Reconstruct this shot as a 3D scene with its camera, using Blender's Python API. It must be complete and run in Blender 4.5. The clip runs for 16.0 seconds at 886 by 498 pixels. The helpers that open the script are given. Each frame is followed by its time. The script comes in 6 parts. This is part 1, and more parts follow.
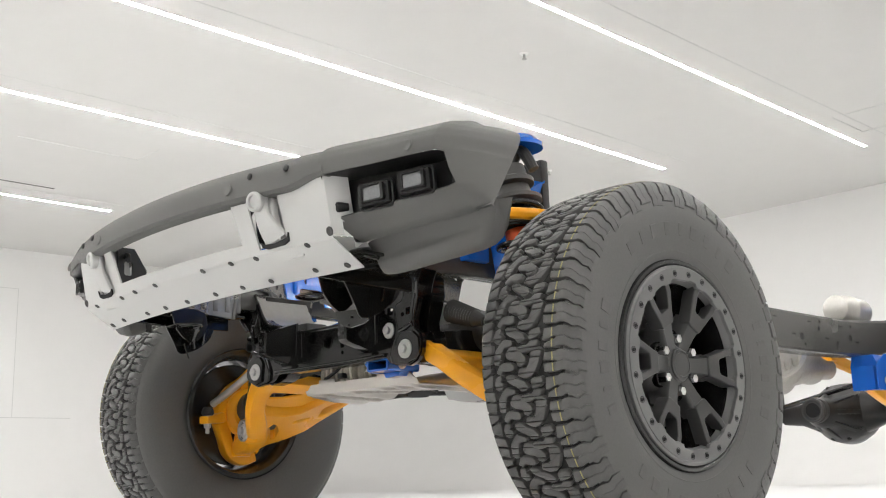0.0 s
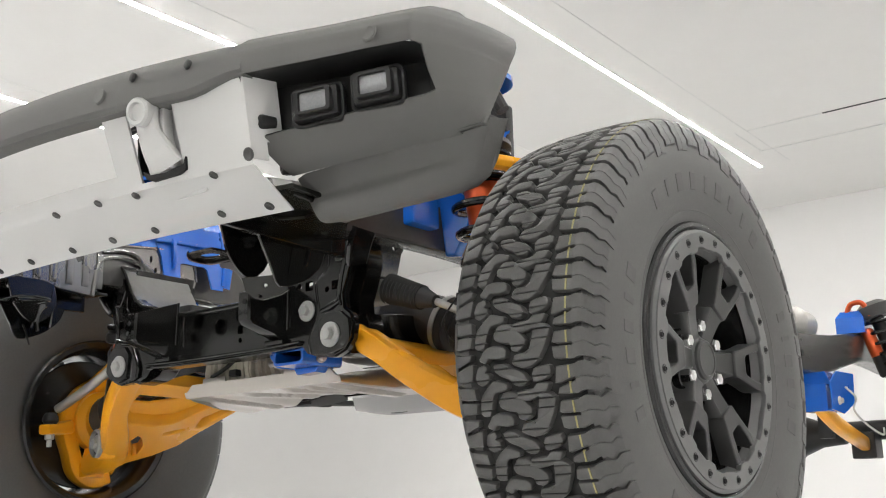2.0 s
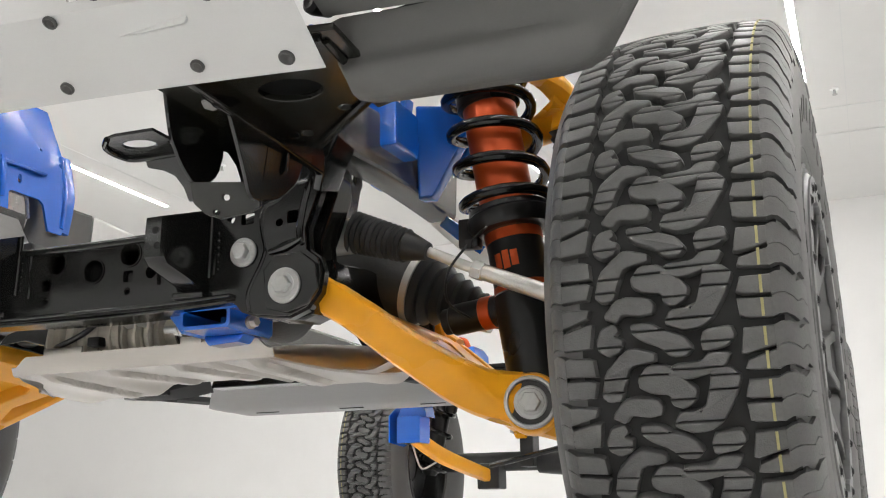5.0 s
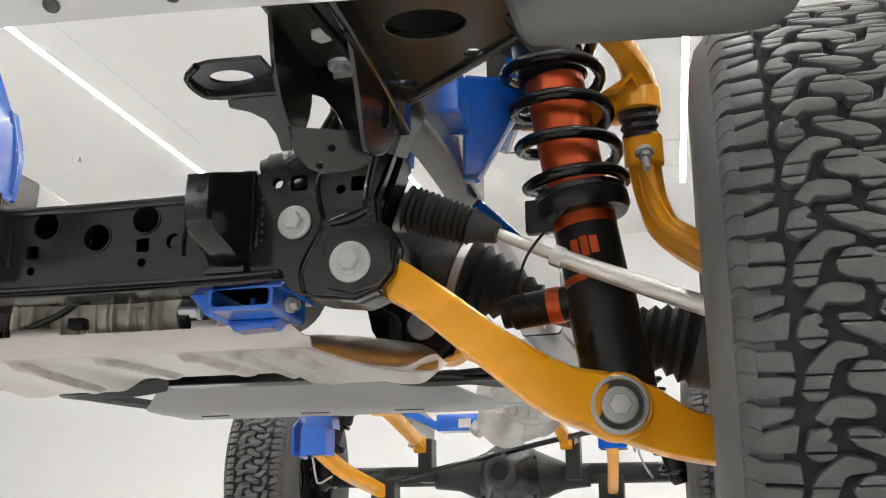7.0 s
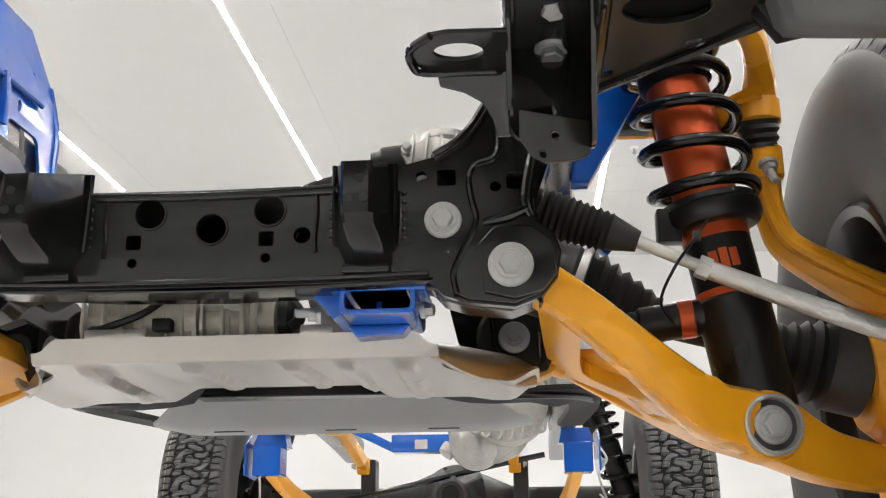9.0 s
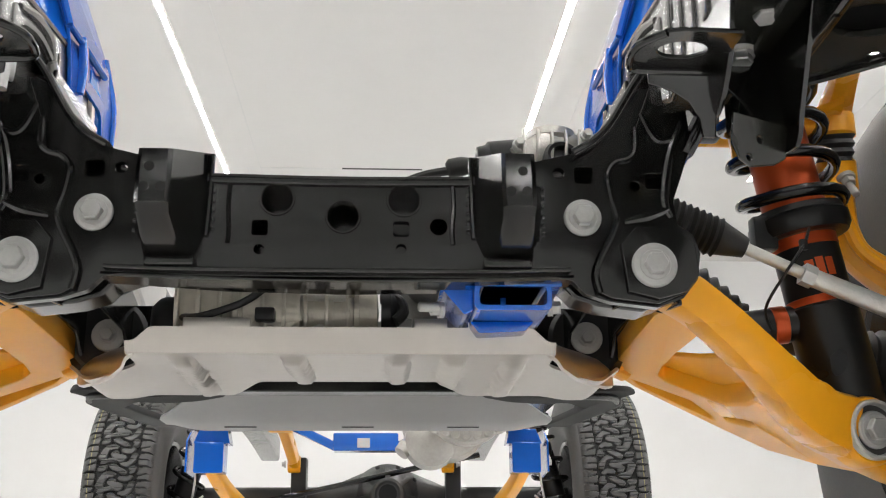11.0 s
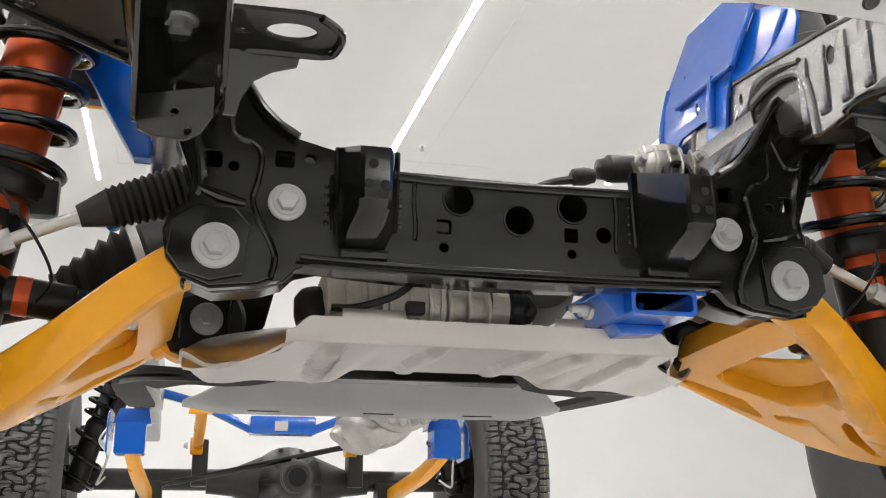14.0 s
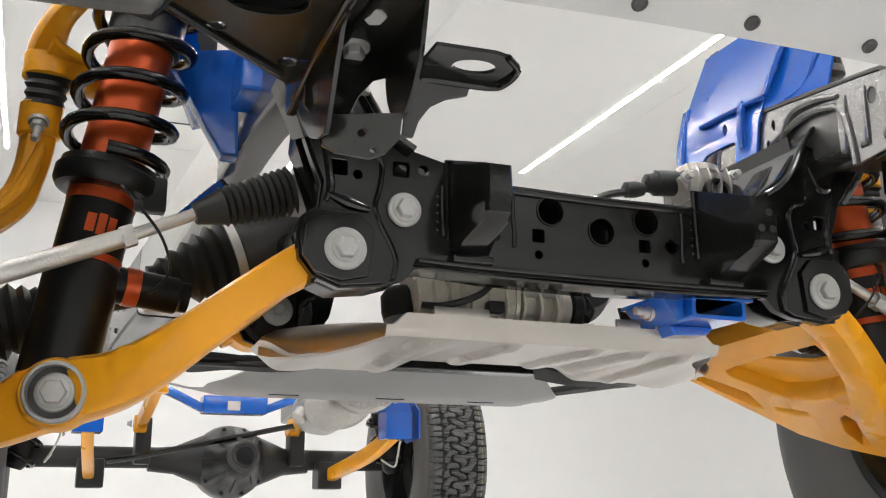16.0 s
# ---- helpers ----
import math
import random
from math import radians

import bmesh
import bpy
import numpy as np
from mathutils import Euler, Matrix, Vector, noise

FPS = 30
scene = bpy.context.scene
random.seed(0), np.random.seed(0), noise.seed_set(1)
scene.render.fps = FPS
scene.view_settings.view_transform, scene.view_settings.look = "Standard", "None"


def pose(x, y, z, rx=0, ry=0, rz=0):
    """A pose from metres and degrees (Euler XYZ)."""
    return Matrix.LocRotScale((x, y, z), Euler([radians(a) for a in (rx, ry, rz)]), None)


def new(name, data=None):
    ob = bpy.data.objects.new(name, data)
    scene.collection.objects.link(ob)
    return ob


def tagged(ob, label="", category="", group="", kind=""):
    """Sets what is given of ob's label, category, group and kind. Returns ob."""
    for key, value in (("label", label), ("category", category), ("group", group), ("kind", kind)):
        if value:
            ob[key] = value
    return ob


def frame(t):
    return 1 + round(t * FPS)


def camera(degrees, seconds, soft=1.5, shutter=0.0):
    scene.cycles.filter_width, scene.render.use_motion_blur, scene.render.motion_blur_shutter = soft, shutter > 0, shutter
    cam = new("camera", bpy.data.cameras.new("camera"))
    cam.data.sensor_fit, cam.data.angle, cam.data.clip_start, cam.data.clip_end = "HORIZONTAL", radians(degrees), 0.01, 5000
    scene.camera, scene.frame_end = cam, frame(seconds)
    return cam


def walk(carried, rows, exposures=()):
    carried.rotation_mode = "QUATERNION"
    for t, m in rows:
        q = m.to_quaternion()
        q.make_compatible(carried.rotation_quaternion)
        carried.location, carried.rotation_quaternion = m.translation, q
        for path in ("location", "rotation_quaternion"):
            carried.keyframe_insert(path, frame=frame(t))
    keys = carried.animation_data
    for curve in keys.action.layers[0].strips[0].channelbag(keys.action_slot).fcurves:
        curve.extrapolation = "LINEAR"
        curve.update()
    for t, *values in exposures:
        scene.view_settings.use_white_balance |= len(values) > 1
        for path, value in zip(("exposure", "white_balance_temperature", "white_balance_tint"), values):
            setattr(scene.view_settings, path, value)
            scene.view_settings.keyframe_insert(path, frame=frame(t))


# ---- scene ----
cam = camera(46.3, 16.0, soft=1.1)
PATH = [
    (0.0, 2.3772, -2.1347, 0.2361, 102.172, 1.861, 45.820),
    (0.5, 2.2221, -2.0339, 0.2364, 102.628, 1.714, 44.028),
    (1.0, 2.0671, -1.9407, 0.2381, 102.962, 1.607, 41.990),
    (1.5, 1.9175, -1.8565, 0.2393, 103.216, 1.501, 39.841),
    (2.0, 1.7755, -1.7823, 0.2409, 103.390, 1.382, 37.630),
    (2.5, 1.6426, -1.7199, 0.2442, 103.472, 1.314, 35.350),
    (3.0, 1.5178, -1.6673, 0.2465, 103.577, 1.202, 32.952),
    (3.5, 1.3979, -1.6200, 0.2476, 103.788, 1.156, 30.387),
    (4.0, 1.2867, -1.5779, 0.2487, 104.007, 1.033, 27.699),
    (6.5, 0.7998, -1.4570, 0.2480, 104.890, 0.455, 14.372),
    (7.0, 0.7095, -1.4417, 0.2476, 105.219, 0.473, 12.225),
    (7.5, 0.6196, -1.4247, 0.2490, 105.592, 0.424, 10.242),
    (8.0, 0.5316, -1.4124, 0.2508, 105.928, 0.421, 8.359),
    (8.5, 0.4457, -1.4039, 0.2520, 106.204, 0.428, 6.540),
    (9.0, 0.3625, -1.3971, 0.2529, 106.397, 0.423, 4.752),
    (11.5, -0.0222, -1.3812, 0.2557, 106.297, 0.275, -5.272),
    (12.0, -0.0933, -1.3821, 0.2561, 106.144, 0.236, -7.363),
    (12.5, -0.1634, -1.3831, 0.2569, 105.975, 0.228, -9.290),
    (13.0, -0.2334, -1.3848, 0.2573, 105.808, 0.189, -11.020),
    (13.5, -0.3040, -1.3876, 0.2580, 105.620, 0.160, -12.628),
    (14.0, -0.3743, -1.3920, 0.2588, 105.400, 0.147, -14.174),
    (14.5, -0.4445, -1.3992, 0.2599, 105.124, 0.170, -15.775),
    (15.0, -0.5156, -1.4073, 0.2607, 104.814, 0.181, -17.484),
    (15.5, -0.5884, -1.4160, 0.2610, 104.521, 0.084, -19.238),
    (16.0, -0.6634, -1.4261, 0.2619, 104.199, 0.077, -21.013),
]
walk(cam, [(t, pose(*p)) for t, *p in PATH])

# ---------------------------------------------------------------- light
world = bpy.data.worlds.new("world")
scene.world = world
world.use_nodes = True
world.node_tree.nodes["Background"].inputs[0].default_value = (1, 1, 1, 1)
world.node_tree.nodes["Background"].inputs[1].default_value = 0.0
LAMP = 76.5

# ---------------------------------------------------------------- materials


def material(name, color, rough=0.5, metal=0.0, coat=0.0, grain=0.0, grain_scale=60.0, bump=0.0, bump_scale=200.0,
             rough_var=0.1, stain=0.0, island=0.0, spec=0.5):
    """A painted, cast or rubber surface: base colour with grain and stains at two scales, fine relief, uneven gloss."""
    m = bpy.data.materials.new(name)
    m.use_nodes = True
    t = m.node_tree
    b = t.nodes["Principled BSDF"]
    b.inputs["Metallic"].default_value = metal
    b.inputs["Coat Weight"].default_value = coat
    b.inputs["Coat Roughness"].default_value = 0.08
    b.inputs["Specular IOR Level"].default_value = spec
    co = t.nodes.new("ShaderNodeTexCoord")
    fine = t.nodes.new("ShaderNodeTexNoise")
    fine.inputs["Scale"].default_value, fine.inputs["Detail"].default_value = grain_scale, 5
    wide = t.nodes.new("ShaderNodeTexNoise")
    wide.inputs["Scale"].default_value, wide.inputs["Detail"].default_value = 5.0, 4
    t.links.new(co.outputs["Object"], fine.inputs["Vector"])
    t.links.new(co.outputs["Object"], wide.inputs["Vector"])
    mul = t.nodes.new("ShaderNodeMath")
    mul.operation = "MULTIPLY_ADD"
    mul.inputs[1].default_value, mul.inputs[2].default_value = grain, 1 - grain / 2
    t.links.new(fine.outputs["Fac"], mul.inputs[0])
    mul2 = t.nodes.new("ShaderNodeMath")
    mul2.operation = "MULTIPLY_ADD"
    mul2.inputs[1].default_value, mul2.inputs[2].default_value = stain, 1 - stain / 2
    t.links.new(wide.outputs["Fac"], mul2.inputs[0])
    prod = t.nodes.new("ShaderNodeMath")
    prod.operation = "MULTIPLY"
    t.links.new(mul.outputs[0], prod.inputs[0])
    t.links.new(mul2.outputs[0], prod.inputs[1])
    last = prod
    if island:
        info = t.nodes.new("ShaderNodeObjectInfo")
        geo = t.nodes.new("ShaderNodeNewGeometry")
        add = t.nodes.new("ShaderNodeMath")
        add.operation = "ADD"
        t.links.new(info.outputs["Random"], add.inputs[0])
        t.links.new(geo.outputs["Random Per Island"], add.inputs[1])
        isl = t.nodes.new("ShaderNodeMath")
        isl.operation = "MULTIPLY_ADD"
        isl.inputs[1].default_value, isl.inputs[2].default_value = island, 1 - island
        t.links.new(add.outputs[0], isl.inputs[0])
        p2 = t.nodes.new("ShaderNodeMath")
        p2.operation = "MULTIPLY"
        t.links.new(last.outputs[0], p2.inputs[0])
        t.links.new(isl.outputs[0], p2.inputs[1])
        last = p2
    col = t.nodes.new("ShaderNodeVectorMath")
    col.operation = "SCALE"
    col.inputs[0].default_value = color
    t.links.new(last.outputs[0], col.inputs["Scale"])
    t.links.new(col.outputs[0], b.inputs["Base Color"])
    rv = t.nodes.new("ShaderNodeMath")
    rv.operation = "MULTIPLY_ADD"
    rv.inputs[1].default_value, rv.inputs[2].default_value = rough_var * 2, rough - rough_var
    t.links.new(wide.outputs["Fac"], rv.inputs[0])
    t.links.new(rv.outputs[0], b.inputs["Roughness"])
    if bump:
        bn = t.nodes.new("ShaderNodeTexNoise")
        bn.inputs["Scale"].default_value, bn.inputs["Detail"].default_value = bump_scale, 3
        t.links.new(co.outputs["Object"], bn.inputs["Vector"])
        bu = t.nodes.new("ShaderNodeBump")
        bu.inputs["Strength"].default_value, bu.inputs["Distance"].default_value = bump, 0.002
        t.links.new(bn.outputs["Fac"], bu.inputs["Height"])
        t.links.new(bu.outputs[0], b.inputs["Normal"])
    return m


def glow(name, color, strength):
    m = bpy.data.materials.new(name)
    m.use_nodes = True
    b = m.node_tree.nodes["Principled BSDF"]
    b.inputs["Base Color"].default_value = (0.8, 0.8, 0.8, 1)
    b.inputs["Emission Color"].default_value = (*color, 1)
    b.inputs["Emission Strength"].default_value = strength
    return m


WALL = material("wall_paint", (0.86, 0.855, 0.845), 0.7, grain=0.02, grain_scale=30, stain=0.04, bump=0.05)
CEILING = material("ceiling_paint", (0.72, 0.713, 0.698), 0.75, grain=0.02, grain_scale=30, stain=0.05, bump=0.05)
FLOOR = material("floor_epoxy", (0.85, 0.85, 0.85), 0.35, grain=0.02, grain_scale=40, stain=0.04, rough_var=0.08)
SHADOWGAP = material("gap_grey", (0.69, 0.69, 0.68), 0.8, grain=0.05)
TUBE = glow("led_tube", (1.0, 0.985, 0.96), LAMP)
RUBBER = material("tyre_rubber", (0.066, 0.065, 0.063), 0.42, grain=0.35, grain_scale=220, stain=0.25, bump=0.25, bump_scale=500, island=0.12)
RUBBER_DEEP = material("tyre_carcass", (0.085, 0.084, 0.081), 0.52, grain=0.3, grain_scale=160, stain=0.3, bump=0.2, bump_scale=400)
# groove floor: tyre rubber darkened in colour for the shade between the blocks
GROOVE_SHADE = material("tyre_groove_shade", (0.014, 0.014, 0.0135), 0.85, grain=0.3, stain=0.2)
BOOT = material("boot_rubber", (0.018, 0.018, 0.017), 0.5, spec=0.35, grain=0.3, stain=0.3, bump=0.15)
PLASTIC = material("textured_plastic", (0.105, 0.104, 0.099), 0.62, grain=0.25, grain_scale=700, stain=0.12, bump=0.5, bump_scale=1500)
BLACKPLASTIC = material("black_plastic", (0.010, 0.010, 0.010), 0.4, spec=0.35, grain=0.3, stain=0.2, bump=0.2, bump_scale=900)
PLATE = material("light_powder_coat", (0.50, 0.50, 0.49), 0.45, metal=0.15, grain=0.05, grain_scale=500, stain=0.06, bump=0.12, bump_scale=1200)
BLACK = material("black_frame_coat", (0.0065, 0.0064, 0.0060), 0.14, spec=0.55, grain=0.3, grain_scale=120, stain=0.3, bump=0.04, bump_scale=60, rough_var=0.06)
# bright copy of the rail coat, the room's reflection put into its colour
RAIL = material("frame_coat_reflecting", (0.25, 0.245, 0.24), 0.26, metal=0.85, grain=0.2, stain=0.35, bump=0.10, bump_scale=40, rough_var=0.08)
# rail coat with the reflection of the white floor painted in
RAIL_REFLECT = material("rail_floor_reflection", (0.55, 0.545, 0.53), 0.36, metal=0.7, grain=0.12, stain=0.25, bump=0.06, bump_scale=60)
RAILDARK = material("frame_coat_dark", (0.12, 0.118, 0.114), 0.24, metal=0.6, spec=0.5, grain=0.25, stain=0.4, bump=0.08, bump_scale=90)
OLIVE = material("dull_bracket_coat", (0.015, 0.015, 0.0125), 0.24, spec=0.4, grain=0.25, stain=0.4, bump=0.08, bump_scale=60)
YELLOW = material("yellow_orange_paint", (0.84, 0.365, 0.012), 0.30, spec=0.36, grain=0.06, grain_scale=90, stain=0.12, bump=0.1, bump_scale=160)
BLUE = material("blue_paint", (0.005, 0.105, 0.50), 0.16, coat=0.5, spec=0.5, grain=0.08, stain=0.2, bump=0.06, bump_scale=150)
ORANGE = material("orange_anodised", (0.50, 0.075, 0.015), 0.33, metal=0.55, grain=0.08, stain=0.12)
SHOCKBLACK = material("shock_black", (0.008, 0.008, 0.008), 0.3, spec=0.3, grain=0.2, stain=0.2, bump=0.04)
SPRING = material("spring_coat", (0.006, 0.006, 0.006), 0.16, spec=0.4, grain=0.15, stain=0.2, bump=0.05)
ZINC = material("zinc_plate", (0.44, 0.44, 0.425), 0.45, metal=0.6, grain=0.2, grain_scale=200, stain=0.2, bump=0.1)
ALU = material("cast_aluminium", (0.55, 0.54, 0.51), 0.42, metal=0.75, grain=0.2, grain_scale=120, stain=0.25, bump=0.35, bump_scale=300)
SKID = material("pressed_aluminium", (0.43, 0.405, 0.37), 0.34, metal=0.8, grain=0.08, grain_scale=60, stain=0.25, bump=0.05, bump_scale=40)
SHIELD = material("grey_shield", (0.31, 0.31, 0.305), 0.5, metal=0.2, grain=0.06, stain=0.15, bump=0.04)
ALUMID = material("grey_cast_aluminium", (0.40, 0.385, 0.355), 0.36, metal=0.8, grain=0.3, grain_scale=80, stain=0.4, bump=0.35, bump_scale=180)
ALUDARK = material("stained_cast_aluminium", (0.52, 0.485, 0.41), 0.40, metal=0.25, grain=0.3, grain_scale=80, stain=0.5, bump=0.4, bump_scale=200)
AXLE = material("black_axle_coat", (0.018, 0.018, 0.0175), 0.38, spec=0.4, grain=0.3, grain_scale=90, stain=0.3, bump=0.4, bump_scale=160)
CAST = material("cast_iron_grey", (0.055, 0.054, 0.052), 0.5, metal=0.2, grain=0.3, grain_scale=90, stain=0.3, bump=0.5, bump_scale=160)
SPOKE = material("satin_grey_spoke", (0.060, 0.060, 0.059), 0.34, metal=0.3, grain=0.15, grain_scale=300, stain=0.15, bump=0.06, bump_scale=500)
BARREL = material("gloss_black_barrel", (0.012, 0.012, 0.012), 0.22, spec=0.5, grain=0.2, stain=0.3)
LETTER = material("moulded_rubber", (0.088, 0.087, 0.084), 0.62, grain=0.3, grain_scale=160, stain=0.2)
RIM = material("satin_black_rim", (0.020, 0.020, 0.020), 0.38, metal=0.3, grain=0.15, stain=0.15, bump=0.05)
BEAD = material("grey_ring_coat", (0.150, 0.150, 0.148), 0.42, metal=0.3, grain=0.15, grain_scale=300, stain=0.15, bump=0.08)
CHROME = material("bright_nut", (0.8, 0.8, 0.8), 0.15, metal=1.0, grain=0.05)
LENS = material("lamp_lens", (0.20, 0.205, 0.21), 0.22, metal=0.3, coat=0.3, grain=0.5, grain_scale=300)
# near-black: shade inside holes and gaps, also the matte black skid braces
DARK = material("matte_black_hole_shade", (0.006, 0.006, 0.006), 0.8, grain=0.1)
STRIPE = material("tyre_stripe", (0.28, 0.25, 0.11), 0.8, grain=0.5, grain_scale=90)

# ---------------------------------------------------------------- mesh helpers


def link(name, bm, mat, parent=None, label="", angle=35):
    for f in bm.faces:
        f.smooth = True
    bmesh.ops.recalc_face_normals(bm, faces=bm.faces)
    lim = radians(angle)
    for e in bm.edges:
        if len(e.link_faces) != 2:
            e.smooth = False
            continue
        turn = e.calc_face_angle(0)
        big, small = sorted((f.calc_area() for f in e.link_faces), reverse=True)
        e.smooth = turn < lim and not (turn > 0.15 and big > 12 * small)
    me = bpy.data.meshes.new(name)
    bm.to_mesh(me)
    bm.free()
    me.materials.append(mat)
    ob = new(name, me)
    if parent:
        ob.parent = parent
    if label:
        ob["label"] = label
    return ob


def part(name, bm, mat, parent, label="", angle=35):
    return link(name, bm, mat, parent, label, angle)


def bevel(bm, w, seg=2, ang=30):
    bm.normal_update()
    es = [e for e in bm.edges if len(e.link_faces) == 2 and e.calc_face_angle(0) > radians(ang)]
    bmesh.ops.bevel(bm, geom=es, offset=w, segments=seg, profile=0.6, affect="EDGES", clamp_overlap=True)
    return bm


def box(x0, x1, y0, y1, z0, z1, r=0.0, bm=None, m=None):
    own = bmesh.new()
    bmesh.ops.create_cube(own, size=1)
    for v in own.verts:
        v.co = Vector(((x0 + x1) / 2 + v.co.x * (x1 - x0), (y0 + y1) / 2 + v.co.y * (y1 - y0), (z0 + z1) / 2 + v.co.z * (z1 - z0)))
    if r:
        bevel(own, r)
    if m:
        bmesh.ops.transform(own, matrix=m, verts=own.verts)
    return merge(bm, own)


def merge(bm, own):
    if bm is None:
        return own
    me = bpy.data.meshes.new("tmp")
    own.to_mesh(me)
    own.free()
    bm.from_mesh(me)
    bpy.data.meshes.remove(me)
    return bm


def skin(rings, closed=False, caps=True, bm=None):
    """Faces between rings of equally many points."""
    bm = bm or bmesh.new()
    vs = [[bm.verts.new(p) for p in r] for r in rings]
    n = len(vs[0])
    k = len(vs)
    for i in range(k if closed else k - 1):
        a, b = vs[i], vs[(i + 1) % k]
        for j in range(n):
            bm.faces.new((a[j], a[(j + 1) % n], b[(j + 1) % n], b[j]))
    if caps and not closed:
        bm.faces.new(vs[0][::-1])
        bm.faces.new(vs[-1])
    return bm


def basis(axis):
    w = Vector(axis).normalized()
    u = w.orthogonal().normalized()
    if abs(w.z) < 0.9:
        u = w.cross(Vector((0, 0, 1))).normalized()
    return u, w.cross(u).normalized() * -1, w


def lathe(profile, centre, axis, seg=32, bm=None, caps=True):
    """profile: (distance along the axis, radius)."""
    u, v, w = basis(axis)
    c = Vector(centre)
    rings = [[c + w * h + (u * math.cos(2 * math.pi * k / seg) + v * math.sin(2 * math.pi * k / seg)) * r for k in range(seg)] for h, r in profile]
    return skin(rings, caps=caps, bm=bm)


def smooth_path(pts, n=6):
    p = [Vector(q) for q in pts]
    out = []
    for i in range(len(p) - 1):
        a, b, c, d = p[max(i - 1, 0)], p[i], p[i + 1], p[min(i + 2, len(p) - 1)]
        for k in range(n):
            t = k / n
            out.append(0.5 * ((2 * b) + (c - a) * t + (2 * a - 5 * b + 4 * c - d) * t * t + (3 * b - a - 3 * c + d) * t ** 3))
    return out + [p[-1]]


def tube(pts, r, seg=12, n=6, bm=None, closed=False):
    """A round bar along a smooth path; r one radius or one per point given."""
    path = smooth_path(pts, n) if n > 1 else [Vector(q) for q in pts]
    rs = [r] * len(path)
    if isinstance(r, (list, tuple)):
        rs = []
        for i in range(len(r) - 1):
            rs += [r[i] + (r[i + 1] - r[i]) * k / n for k in range(n)]
        rs.append(r[-1])
    rings = []
    up = None
    for i, q in enumerate(path):
        w = (path[min(i + 1, len(path) - 1)] - path[max(i - 1, 0)]).normalized()
        if up is None:
            up = w.orthogonal().normalized()
        up = (up - w * up.dot(w)).normalized()
        v = w.cross(up)
        rings.append([q + (up * math.cos(2 * math.pi * k / seg) + v * math.sin(2 * math.pi * k / seg)) * rs[i] for k in range(seg)])
    return skin(rings, bm=bm)


def beam(pts, sizes, side=(0, 1, 0), n=5, r=0.25, bm=None):
    """A bar of rounded rectangular section along a smooth path; sizes: (width along side, height) per point."""
    path = smooth_path(pts, n)
    sz = []
    for i in range(len(sizes) - 1):
        for k in range(n):
            t = k / n
            sz.append([sizes[i][j] + (sizes[i + 1][j] - sizes[i][j]) * t for j in (0, 1)])
    sz.append(list(sizes[-1]))
    rings = []
    for i, q in enumerate(path):
        w = (path[min(i + 1, len(path) - 1)] - path[max(i - 1, 0)]).normalized()
        s = Vector(side)
        s = (s - w * s.dot(w)).normalized()
        u = w.cross(s).normalized()
        a, b = sz[i][0] / 2, sz[i][1] / 2
        c = min(a, b) * r * 2
        ring = []
        for sx, sy in ((1, 1), (-1, 1), (-1, -1), (1, -1)):
            for k in range(3):
                ang = math.radians({(1, 1): 0, (-1, 1): 90, (-1, -1): 180, (1, -1): 270}[(sx, sy)] + k * 45)
                ring.append(q + s * (sx * (a - c) + c * math.cos(ang)) + u * (sy * (b - c) + c * math.sin(ang)))
        rings.append(ring)
    return skin(rings, bm=bm)


def sheet(outline, depth, place, holes=(), r=0.0, bm=None):
    """A plate cut from a 2D outline with holes, depth thick; place maps (a, b, h) to the world."""
    own = bmesh.new()
    edges = []
    for loop in (outline, *holes):
        vs = [own.verts.new((a, b, 0)) for a, b in loop]
        edges += [own.edges.new((vs[i], vs[(i + 1) % len(vs)])) for i in range(len(vs))]
    bmesh.ops.triangle_fill(own, use_beauty=True, use_dissolve=False, edges=edges)
    bmesh.ops.dissolve_limit(own, angle_limit=0.01, verts=own.verts, edges=[e for e in own.edges if not e.is_boundary])
    faces = list(own.faces)
    ret = bmesh.ops.extrude_face_region(own, geom=faces)
    for v in [g for g in ret["geom"] if isinstance(g, bmesh.types.BMVert)]:
        v.co.z += depth
    if r:
        bevel(own, r, 2)
    for v in own.verts:
        v.co = Vector(place(*v.co))
    return merge(bm, own)


def circle(a, b, r, n=20, k=1.0):
    return [(a + r * math.cos(2 * math.pi * i / n), b + r * k * math.sin(2 * math.pi * i / n)) for i in range(n)]


def rrect(a0, a1, b0, b1, r=0.003, n=4):
    out = []
    for ca, cb, s in ((a1 - r, b1 - r, 0), (a0 + r, b1 - r, 90), (a0 + r, b0 + r, 180), (a1 - r, b0 + r, 270)):
        for k in range(n):
            t = radians(s + 90 * k / (n - 1))
            out.append((ca + r * math.cos(t), cb + r * math.sin(t)))
    return out


